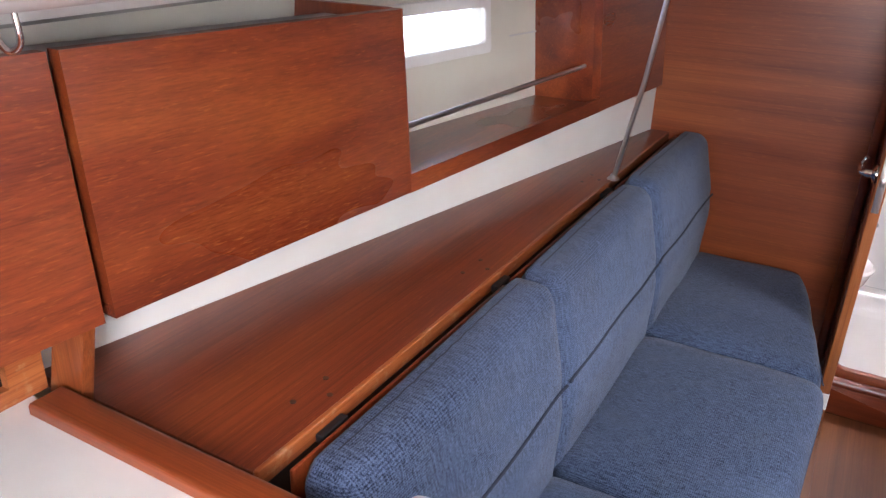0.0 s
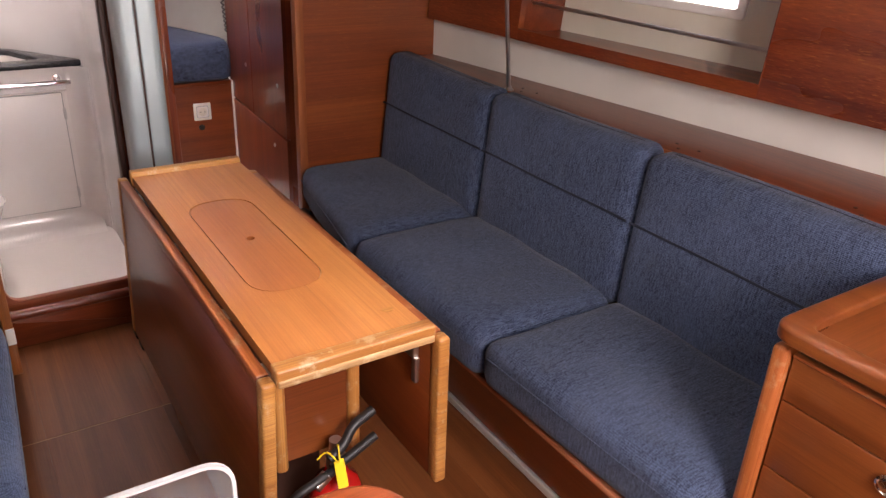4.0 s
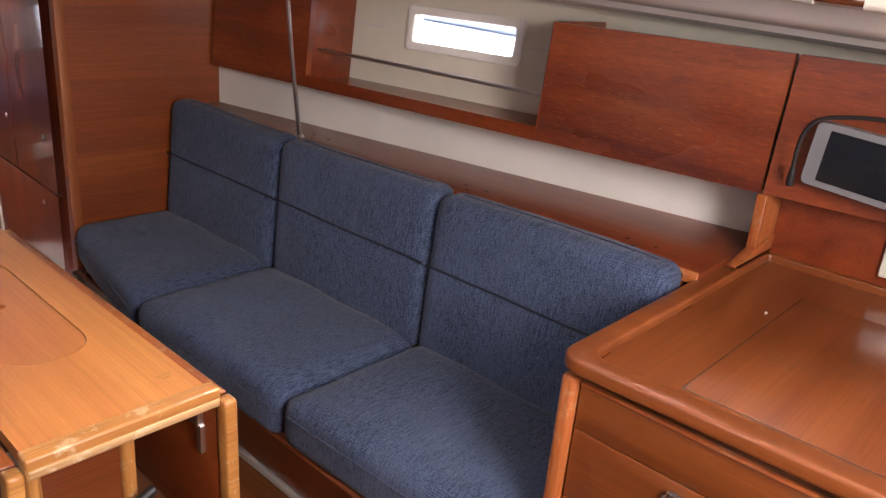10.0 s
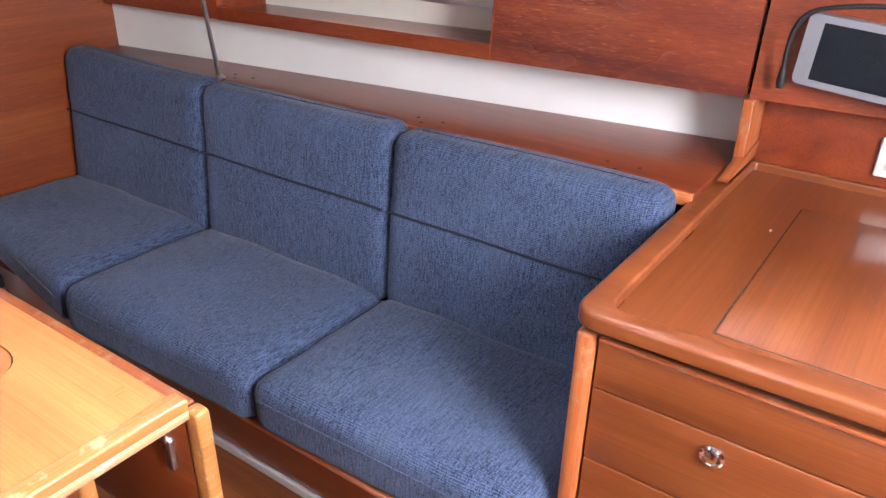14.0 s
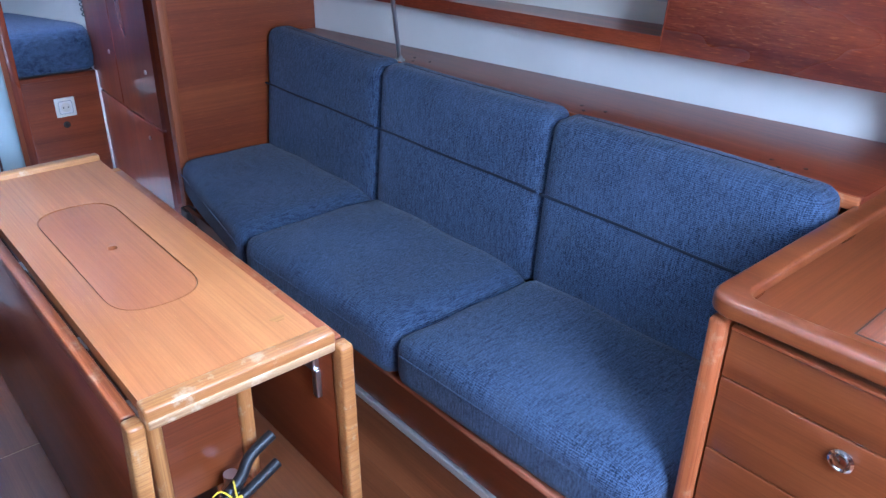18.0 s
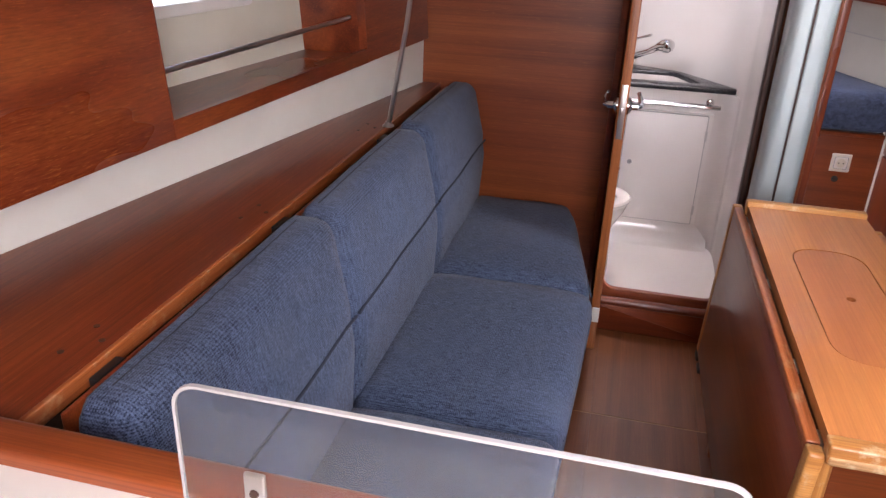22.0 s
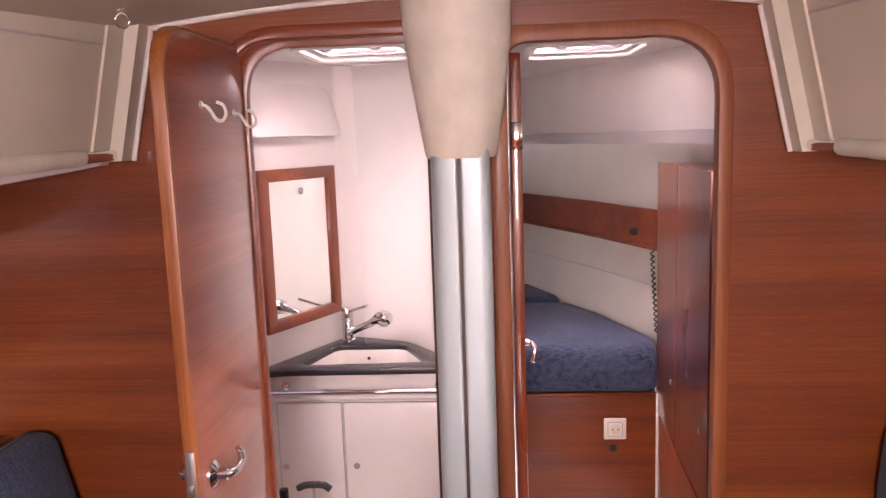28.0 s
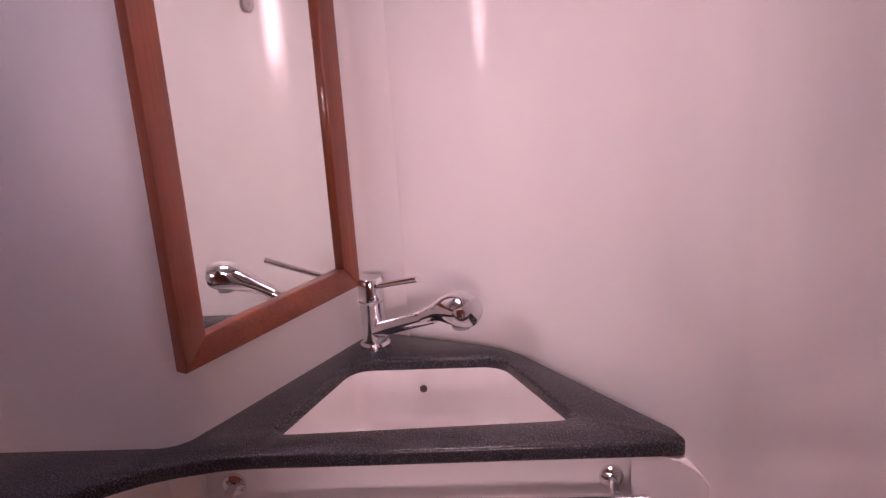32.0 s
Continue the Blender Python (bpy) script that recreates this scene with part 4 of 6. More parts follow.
    part("bracket", box((p0.x - 0.005, p0.y - 0.012, p0.z + 0.004), (p0.x + 0.005, p0.y, p0.z + 0.016), 0.001), M_white_frame, lt)

# bead where headlining and bulkhead meet
solo("trim", tube([(x, -0.006, roof_z(x, 0) - 0.004) for x in [-0.72 + 0.06 * q for q in range(26)]], 0.007, 8), M_white_frame, (0, 0, 1.78), "thin white bead along the top of the bulkhead", "trim", kind="structure")

# folding table
tb = thing("saloon_table", (0.04, -1.06, 0.0), "folding wooden saloon table with both leaves down and worn edges", "table")
X0, X1, YA, YF, ZT = -0.098, 0.178, -1.552, -0.552, 0.722
slot_out = rounded([(-0.042, -0.818), (0.108, -0.818), (0.108, -1.308), (-0.042, -1.308)], 0.072, 8)
part("tabletop", plate([(X0, YA + 0.028), (X1, YA + 0.028), (X1, YF - 0.026), (X0, YF - 0.026)], ZT - 0.022, ZT, 'z', (slot_out,)), M_table, tb)
gap = rounded([(-0.0398, -0.8202), (0.1058, -0.8202), (0.1058, -1.3058), (-0.0398, -1.3058)], 0.070, 8)
knob_hole = arc(0.036, -1.056, 0.0095, 0, 360, 12)[:-1]
part("lid", plate(gap, ZT - 0.018, ZT - 0.0008, 'z', (knob_hole,)), M_inset, tb, "oval inset lid with a finger hole")
part("lid_rebate", plate(rounded([(-0.06, -0.80), (0.125, -0.80), (0.125, -1.33), (-0.06, -1.33)], 0.07), ZT - 0.034, ZT - 0.0225), M_dark, tb)
part("end_cap", box((X0 - 0.004, YA - 0.003, ZT - 0.030), (X1 + 0.012, YA + 0.0275, ZT + 0.003), 0.004), M_edge, tb, "worn solid wood end cap")
part("end_cap", box((X0 - 0.004, YF - 0.0255, ZT - 0.030), (X1 + 0.002, YF + 0.003, ZT + 0.012), 0.004), M_edge, tb, "solid wood end cap with a raised lip")
part("worn_edge", box((X0 - 0.002, YA - 0.0045, ZT - 0.0295), (X1 + 0.010, YA + 0.006, ZT - 0.014), 0.003), M_worn, tb, "pale chipped lower edge")
part("stain", plate([(0.145 + 0.011 * (1 + 0.3 * math.sin(3 * a)) * math.cos(a), -1.462 + 0.010 * (1 + 0.25 * math.cos(2 * a)) * math.sin(a)) for a in [q * math.pi / 9 for q in range(18)]], ZT - 0.001, ZT + 0.0004), M_edge, tb, "pale scratch mark")
# leaves, hinged down; each with rounded solid ends
for x, lean, sgn, hgt, yy0, yy1 in ((-0.114, -0.018, -1, 0.445, -1.553, -0.515), (0.198, 0.006, 1, 0.325, -1.572, -0.60)):
    m = Matrix.Translation((x, 0, 0.705)) @ pose(0, 0, 0, 0, math.degrees(math.atan2(lean, hgt)) * -1, 0)
    bm = box((-0.010, yy0 + 0.03, -hgt), (0.010, yy1 - 0.03, 0), 0.002, m)
    leaf = part("leaf", bm, M_bulk_y, tb, "hanging veneered table leaf")
    for a, b in ((yy0, yy0 + 0.0295), (yy1 - 0.0295, yy1)):
        end = rounded([(a, -hgt), (b, -hgt), (b, 0), (a, 0)], 0.008)
        part("leaf_end", plate([(p, q) for p, q in end], -0.0115, 0.0115, 'x', (), 0.004, m), M_edge, leaf, "worn solid wood leaf end")
    part("leaf_edge", box((-0.0105, yy0 + 0.03, -0.020), (0.0105, yy1 - 0.03, 0.001), 0.003, m), M_edge_y, leaf)
    for y in (-0.66, -0.98, -1.30, -1.50):
        part("hinge", box((x - sgn * 0.016 - 0.004, y - 0.02, 0.694), (x - sgn * 0.016 + 0.004, y + 0.02, 0.699), 0.001), M_steel, leaf)
part("rail", box((-0.105, -1.49, 0.675), (-0.100, -0.58, 0.6985), 0), M_dark, tb)
# pedestal box between the leaves
part("pedestal", plate(rounded([(-0.068, -1.455), (0.068, -1.455), (0.068, -1.440), (-0.068, -1.440)], 0.002), 0.455, 0.70), M_nav, tb)
part("pedestal", plate(rounded([(-0.068, -0.66), (0.068, -0.66), (0.068, -0.645), (-0.068, -0.645)], 0.002), 0.0, 0.70), M_cross, tb)
for x in (-0.078, 0.066):
    part("post", box((x - 0.002, -1.468, 0.44), (x + 0.022, -1.425, 0.70), 0.009), M_edge_t, tb, "rounded pedestal post")
    part("post", box((x - 0.002, -0.67, 0.0), (x + 0.016, -0.63, 0.70), 0.006), M_edge_z, tb)
    part("side_board", box((x + 0.002, -1.43, 0.455), (x + 0.012, -0.67, 0.69), 0.001), M_bulk_y, tb)
part("column", plate(rounded([(-0.05, -1.36), (0.05, -1.36), (0.05, -0.70), (-0.05, -0.70)], 0.01), 0.0, 0.50), M_gasket, tb)
br = part("support_bracket", box((0.178, -1.50, 0.625), (0.197, -1.46, 0.665), 0.003), M_steel, tb, "steel leaf support catch")
part("support_bracket", box((0.180, -1.505, 0.575), (0.190, -1.490, 0.630), 0.002), M_steel, tb)
for y in (-0.12, -0.20):
    part("floor_cleat", box((-0.082, y - 0.03, 0.0), (-0.062, y + 0.02, 0.018), 0.004), M_black, tb)

# fire extinguisher standing under the table's end
ex = thing("fire_extinguisher", (0.008, -1.52, 0.0), "red fire extinguisher with black handle and yellow seal tag", "extinguisher")
m = Matrix.Translation((0.025, -1.488, 0.072))
part("cylinder", lathe([(0.05, -0.072), (0.056, -0.064), (0.056, 0.26), (0.052, 0.30), (0.040, 0.335), (0.024, 0.35), (0.020, 0.362), (0.001, 0.362)], m, 28), M_redpaint, ex)
part("label_band", lathe([(0.0563, 0.10), (0.0565, 0.101), (0.0565, 0.21), (0.0563, 0.211)], m, 28), M_ivory, ex, "pale printed label band")
part("valve", lathe([(0.018, 0.36), (0.018, 0.392), (0.012, 0.40), (0.012, 0.425), (0.001, 0.425)], m, 16), M_steel, ex, "steel valve head")
c = V((0.012, -1.512, 0.052))
bm = tube(curve([c + V((-0.012, -0.002, 0.428)), c + V((0.02, 0.005, 0.445)), c + V((0.045, 0.014, 0.470)), c + V((0.088, 0.02, 0.486))], 5), 0.0095, 8)
part("handle", bm, M_black, ex)
part("handle", tube(curve([c + V((-0.008, -0.002, 0.405)), c + V((0.03, 0.004, 0.413)), c + V((0.090, 0.015, 0.430))], 5), 0.009, 8), M_black, ex)
part("hose", tube(curve([c + V((-0.01, -0.01, 0.405)), c + V((-0.045, -0.02, 0.405)), c + V((-0.095, -0.02, 0.375)), c + V((-0.098, -0.015, 0.26)), c + V((-0.066, -0.005, 0.12))], 6), 0.0085, 8), M_black, ex)
part("collar", tube([c + V((-0.022, -0.012, 0.405)), c + V((-0.048, -0.0205, 0.394))], 0.0115, 10), M_steel, ex)
tag = part("tag", plate(rounded([(-0.011, -0.03), (0.011, -0.03), (0.011, 0.022), (-0.011, 0.022)], 0.003), -0.0007, 0.0007, 'y', (), 0, Matrix.Translation(c + V((0.0, -0.024, 0.412))) @ pose(0, 0, 0, -25, 8, 12)), M_yellow, ex, "yellow plastic seal tag")
part("tag_tie", tube(curve([c + V((-0.002, -0.022, 0.43)), c + V((-0.02, -0.012, 0.455)), c + V((-0.038, -0.01, 0.445))], 4), 0.0016, 6), M_yellow, tag)
part("tag_tie", tube(curve([c + V((0.0, -0.022, 0.432)), c + V((0.002, -0.01, 0.462))], 4), 0.0016, 6), M_yellow, tag)

# ---- chart table to starboard ----
nav = thing("chart_desk", (0.95, -2.3, 0.0), "varnished chart desk with rounded raised fiddle and three drawers", "desk")
top = rounded([(0.566, -1.926), (1.40, -1.926), (1.40, -2.78), (0.585, -2.78)], [0.045, 0.0, 0.0, 0.0], 8)
part("desktop", plate([(0.60, -1.945), (1.40, -1.945), (1.40, -2.76), (0.61, -2.76)], 0.785, 0.806), M_nav, nav)
fid_in = rounded([(0.604, -1.968), (1.36, -1.968), (1.36, -2.74), (0.645, -2.74)], [0.035, 0.01, 0.01, 0.01], 8)
part("fiddle", plate(top, 0.796, 0.824, 'z', (fid_in,), 0.007, None, None, 3), M_nav_y, nav, "rounded solid wood fiddle")
part("lid", plate(rounded([(0.655, -2.105), (1.19, -2.105), (1.19, -2.72), (0.655, -2.72)], 0.003), 0.803, 0.8085, 'z', (), 0.001), M_nav, nav, "flush hinged desk lid")
part("lid_gap", plate([(0.652, -2.102), (1.193, -2.102), (1.193, -2.723), (0.652, -2.723)], 0.803, 0.8064), M_dark, nav)
part("body", box((0.622, -2.76, 0.0), (1.40, -1.962, 0.782), 0.002), M_nav, nav)
part("corner_post", box((0.580, -1.960, 0.0), (0.628, -1.932, 0.782), 0.008), M_edge_z, nav, "light solid wood corner post")
part("fwd_panel", box((0.628, -1.956, 0.0), (1.40, -1.940, 0.782), 0.001), M_nav, nav)
part("worn_strip", box((0.588, -2.60, 0.7715), (0.600, -1.966, 0.7765), 0.001), M_edge_y, nav, "worn pale edge under the desk top")
part("scratch", plate([(1.055 + 0.007 * math.cos(a) * (1 + 0.4 * math.sin(2 * a)), -2.08 + 0.0025 * math.sin(a)) for a in [q * math.pi / 8 for q in range(16)]], 0.8055, 0.8064), M_strip, nav, "small pale scratch")
for z0, z1 in ((0.686, 0.770), (0.552, 0.688), (0.30, 0.554), (0.06, 0.302)):
    d = part("drawer", box((0.594, -2.60, z0 + 0.002), (0.622, -1.964, z1 - 0.002), 0.002), M_nav_y, nav)
    if z1 - z0 > 0.1 and z1 > 0.5:
        m = Matrix.Translation((0.592, -2.15, 0.655 if z1 > 0.6 else (z0 + z1) / 2)) @ pose(0, 0, 0, 0, -90, 0)
        part("button_latch", lathe([(0.0175, 0.0), (0.0175, 0.004), (0.014, 0.006), (0.011, 0.004), (0.009, 0.008), (0.001, 0.009)], m, 24), M_chrome, d, "round chrome push latch")
bk = thing("desk_backboard", (1.40, -2.3, 0.83), "dark veneered board behind the chart desk", "panel")
part("board", box((1.37, -2.62, 0.80), (1.388, -1.962, 0.985), 0.002), M_cross, bk)
part("end_upright", plate([(1.275, 0.835), (1.43, 0.835), (1.40, 0.975), (1.265, 0.975)], -1.962, -1.940, 'y', (), 0.002), M_edge_z, bk)
part("fiddle_scroll", plate(rounded([(1.17, 0.832), (1.41, 0.832), (1.41, 0.875), (1.30, 0.862)], [0.002, 0.002, 0.01, 0.05], 6), -1.966, -1.942, 'y', (), 0.004), M_edge_y, bk)
sw = thing("wall_switch", (1.368, -2.23, 0.88), "ivory wall socket on the board behind the desk", "socket")
part("frame", box((1.358, -2.27, 0.845), (1.3695, -2.19, 0.925), 0.004), M_ivory, sw)
part("insert", box((1.354, -2.252, 0.863), (1.3585, -2.208, 0.907), 0.002), M_white_frame, sw)
part("socket_hole", box((1.353, -2.236, 0.884), (1.3545, -2.222, 0.888), 0), M_black, sw)

# chart plotter and its cable on the aft locker
pl = thing("chart_plotter", (1.27, -2.16, 1.08), "grey chart plotter with a dark screen mounted on the locker front", "plotter")
m = Matrix.Translation((1.262, -2.170, 1.078)) @ pose(0, 0, 0, 0, 4, -95) @ pose(0, 0, 0, 90, 0, 0)
part("housing", plate(rrect(-0.148, 0.148, -0.066, 0.066, 0.014), -0.016, 0.012, 'z', (), 0.004, m), M_silver, pl)
part("bezel", plate(rrect(-0.146, 0.146, -0.064, 0.064, 0.012), 0.012, 0.0145, 'z', (rrect(-0.118, 0.085, -0.052, 0.052, 0.003),), 0, m), M_silver, pl, "silver bezel")
part("screen", plate(rrect(-0.120, 0.087, -0.054, 0.054, 0.002), 0.0105, 0.0125, 'z', (), 0, m), M_screen, pl, "dark glossy screen")
for q in range(5):
    part("key", plate(rrect(0.098, 0.132, 0.030 - 0.02 * q, 0.042 - 0.02 * q, 0.003), 0.0145, 0.0175, 'z', (), 0.001, m), M_black, pl)
cb = thing("power_cable", (1.24, -2.05, 1.05), "black cable looping over the plotter to a plug on the locker", "cable")
part("cord", tube(curve([(1.255, -2.003, 1.035), (1.248, -2.004, 1.09), (1.243, -2.012, 1.13), (1.240, -2.035, 1.158), (1.24, -2.09, 1.172), (1.245, -2.16, 1.178), (1.25, -2.26, 1.18), (1.27, -2.36, 1.17)], 6), 0.0045, 8), M_black, cb)
part("plug", tube([(1.257, -2.003, 1.012), (1.255, -2.003, 1.022), (1.255, -2.003, 1.05)], [0.007, 0.009, 0.006], 10), M_black, cb)

# ---- galley to port ----
gl = thing("galley_counter", (-0.8, -2.3, 0.0), "white galley worktop on a veneered base with a rounded wooden fiddle", "counter")
part("base", plate(rounded([(-1.40, -1.99), (-0.185, -1.99), (-0.185, -2.15), (-1.40, -2.15)], [0, 0.06, 0, 0], 6), 0.0, 0.815), M_cross, gl)
part("worktop", plate(rounded([(-1.42, -1.985), (-0.155, -1.985), (-0.155, -2.19), (-1.42, -2.19)], [0, 0.07, 0, 0], 8), 0.815, 0.850), M_white, gl, "white laminate worktop")
o = rounded([(-1.36, -1.962), (-0.135, -1.962), (-0.135, -2.20), (-0.172, -2.20), (-0.172, -2.012), (-1.36, -2.012)], [0.0, 0.075, 0.0, 0.0, 0.045, 0.0], 8)
part("fiddle", plate(o, 0.818, 0.870, 'z', (), 0.009, None, None, 3), M_cross, gl, "rounded solid wood fiddle rail")
ac = thing("splash_guard", (-0.55, -2.03, 0.85), "clear acrylic splash guard with rounded corners, screwed to the galley fiddle", "splash guard")
pts = rrect(-0.785, -0.308, 0.856, 1.006, 0.024, 6)
pn = part("panel", plate(rrect(-0.7824, -0.3106, 0.8586, 1.0034, 0.0225, 6), -2.0302, -2.0268, 'y'), M_acrylic, ac)
ins = rrect(-0.7822, -0.3108, 0.8588, 1.0032, 0.0225, 6)
part("edge", plate(pts, -2.0308, -2.0262, 'y', (ins,)), M_acrylic_edge, ac, "pale frosted edge")
for x in (-0.71, -0.39):
    br = part("bracket", box((x - 0.010, -2.0365, 0.852), (x + 0.010, -2.031, 0.928), 0.002), M_steel, ac, "steel clamp")
    part("bolt", lathe([(0.0045, 0), (0.004, 0.002), (0.0005, 0.0025)], Matrix.Translation((x, -2.0365, 0.908)) @ pose(0, 0, 0, 90), 12), M_gasket, br)
ue = thing("ledge_upright", (-1.33, -1.95, 0.85), "worn wooden upright between the galley and the ledge", "upright")
part("board", plate([(-1.40, 0.838), (-1.335, 0.838), (-1.30, 0.974), (-1.36, 0.974)], -1.958, -1.938, 'y', (), 0.002), M_edge_z, ue)
gd = thing("galley_locker", (-1.40, -2.2, 0.85), "wood framed galley locker with a dark sliding front", "locker")
part("frame", plate([(-2.70, 0.85), (-1.962, 0.85), (-1.962, 0.985), (-2.70, 0.985)], -1.420, -1.395, 'x', ([(-2.66, 0.875), (-2.012, 0.875), (-2.012, 0.965), (-2.66, 0.965)],)), M_edge_y, gd)
part("sliding_front", box((-1.418, -2.665, 0.87), (-1.410, -2.007, 0.97), 0), M_screen, gd, "dark smoked panel")
gh = thing("grab_hook", (-1.26, -2.0, 1.33), "bent chrome hook hanging over the aft locker", "hook")
part("wire", tube(curve([(-1.256, -1.995, 1.42), (-1.252, -2.0, 1.36), (-1.250, -2.0, 1.325), (-1.262, -2.006, 1.315), (-1.272, -2.012, 1.33)], 6), 0.0035, 8), M_chrome, gh)
part("mount", lathe([(0.008, 0.0), (0.007, 0.006), (0.003, 0.010), (0.0005, 0.010)], pose(-1.256, -1.995, 1.423, 180), 12), M_chrome, gh)

# ---- washroom ----


def pathwall(pts, z0, z1, thick, n=5, rr=0.05, lean=0.0, nz=1):
    """An upright sheet along a plan line with rounded corners."""
    p = []
    for i, q in enumerate(pts):
        q = V(q)
        if 0 < i < len(pts) - 1:
            a, b = V(pts[i - 1]) - q, V(pts[i + 1]) - q
            d = min(rr, 0.45 * a.length, 0.45 * b.length)
            s, e = q + a.normalized() * d, q + b.normalized() * d
            for k in range(n + 1):
                f = k / n
                p.append((1 - f) ** 2 * s + 2 * f * (1 - f) * q + f * f * e)
        else:
            p.append(q)
    nor = []
    for i in range(len(p)):
        d = (p[min(i + 1, len(p) - 1)] - p[max(i - 1, 0)]).normalized()
        nor.append(V((-d.y, d.x)))
    bm = bmesh.new()
    rows = []
    for off in (0, thick):
        for j in range(nz + 1):
            z = z0 + (z1 - z0) * j / nz
            rows.append([bm.verts.new((q.x + w.x * (off + lean * j / nz), q.y + w.y * (off + lean * j / nz), z)) for q, w in zip(p, nor)])
    k = nz + 1

    def skin(a, b):
        for i in range(len(a) - 1):
            bm.faces.new((a[i], a[i + 1], b[i + 1], b[i]))
    for j in range(nz):
        skin(rows[j], rows[j + 1])
        skin(rows[k + j + 1], rows[k + j])
    skin(rows[nz], rows[k + nz])
    skin(rows[k], rows[0])
    for i in (0, -1):
        for j in range(nz):
            bm.faces.new((rows[j][i], rows[j + 1][i], rows[k + j + 1][i], rows[k + j][i]))
    return bm


WALL = [(0.018, 0.031), (0.020, 0.40), (0.026, 0.775), (-0.185, 1.085), (-0.40, 1.185)]
LEFT = [(-0.40, 1.185), (-0.470, 1.165), (-0.484, 1.14), (-0.668, 0.790), (-0.95, 0.845), (-1.12, 0.66), (-1.18, 0.031)]
solo("wall_washroom_inner", pathwall(WALL, 0.03, 1.80, -0.02, 10, 0.16), M_grp, (0, 0.7, 0.1), "glossy white moulded washroom wall", "wall", kind="structure")
solo("wall_washroom_outer", pathwall(LEFT, 0.03, 1.80, -0.02, 8, 0.05), M_grp, (-0.7, 0.8, 0.1), "glossy white moulded washroom wall behind the mirror", "wall", kind="structure")
UP = [(-0.445, 1.20), (-0.458, 1.12), (-0.655, 0.745), (-0.93, 0.740), (-1.08, 0.60), (-1.13, 0.031)]
solo("trim", pathwall(UP, 1.525, 1.80, -0.015, 6, 0.03, -0.05, 3), M_grp, (-0.7, 0.8, 1.5), "white moulded cove above the mirror", "trim", kind="structure")
pan = [(-1.2, 0.031), (0.03, 0.031), (0.03, 0.80), (-0.4, 1.2), (-1.2, 0.9)]
solo("floor_washroom", plate(pan, 0.010, 0.052), M_grp, (-0.5, 0.5, 0.07), "white moulded shower floor", "floor", kind="structure")
solo("trim", plate(rounded([(-0.50, 0.05), (-0.43, 0.05), (-0.41, 0.42), (-0.46, 0.70), (-0.62, 0.70), (-0.62, 0.05)], 0.06), 0.051, 0.150, 'z', (), 0.014, None, None, 3), M_grp, (-0.5, 0.4, 0.12), "raised moulded plinth under the toilet", "trim", kind="structure")


def hatch(cx, cy, z, w, d, where):
    hole = [(x + cx, y + cy) for x, y in rounded([(-w / 2, -d / 2), (w / 2, -d / 2), (w / 2, d / 2), (-w / 2, d / 2)], 0.05, 6)]
    h = thing("deck_hatch", (cx, cy, z), f"bright deck hatch with a moulded frame over the {where}", "hatch", "deck hatches")
    big = [(cx + (x - cx) * 1.16, cy + (y - cy) * 1.16) for x, y in hole]
    mid = [(cx + (x - cx) * 0.90, cy + (y - cy) * 0.90) for x, y in hole]
    part("coaming", plate(big, z - 0.016, z - 0.002, 'z', (hole,), 0.005), M_white_frame, h)
    part("frame", plate(hole, z + 0.002, z + 0.012, 'z', (mid,), 0.003), M_white_frame, h)
    g = part("pane", plate(mid, z + 0.003, z + 0.009), M_pane, h)
    g.visible_shadow = False
    up = bmesh.new()
    vs = [[up.verts.new((x, y, q)) for x, y in hole] for q in (z - 0.002, z + 0.12)]
    for i in range(len(hole)):
        up.faces.new((vs[0][i - 1], vs[0][i], vs[1][i], vs[1][i - 1]))
    part("upstand", up, M_white_frame, h)
    for k in (-1, 1):
        part("handle", tube(curve([(cx + k * w * 0.25 - 0.03, cy - d * 0.40, z + 0.003), (cx + k * w * 0.25, cy - d * 0.37, z - 0.014), (cx + k * w * 0.25 + 0.03, cy - d * 0.40, z + 0.003)], 4), 0.006, 8), M_grey, h)
    return hole


hh = hatch(-0.29, 0.70, 1.775, 0.29, 0.36, "washroom")
solo("ceiling_washroom", plate([(-1.3, 0.031), (0.10, 0.031), (0.10, 1.3), (-1.3, 1.3)], 1.775, 1.80, 'z', (hh,)), M_grp, (-0.5, 0.6, 1.775), "white moulded washroom ceiling", "ceiling", kind="structure")

# vanity
vn = thing("vanity_unit", (-0.33, 0.9, 0.12), "white washroom vanity with corner worktop, rail and two doors", "vanity")
part("front", plate([(-0.70, 0.052), (-0.005, 0.052), (-0.005, 0.728), (-0.70, 0.728)], 0.772, 0.79, 'y', ([(-0.655, 0.635), (-0.045, 0.635), (-0.045, 0.716), (-0.655, 0.716)],)), M_grp2, vn)
part("recess", box((-0.665, 0.792, 0.625), (-0.035, 0.80, 0.727), 0), M_grp2, vn)
part("cove", plate([(0.772, 0.051)] + arc(0.672, 0.151, 0.10, 0, -90, 10), -0.70, -0.003, 'x'), M_grp, vn)
part("corner_fillet", plate([(0.021, 0.7725), (-0.062, 0.7715)] + arc(-0.062, 0.6915, 0.08, 90, 0, 10)[1:] + [(0.021, 0.6915)], 0.052, 0.728, 'z'), M_grp, vn)
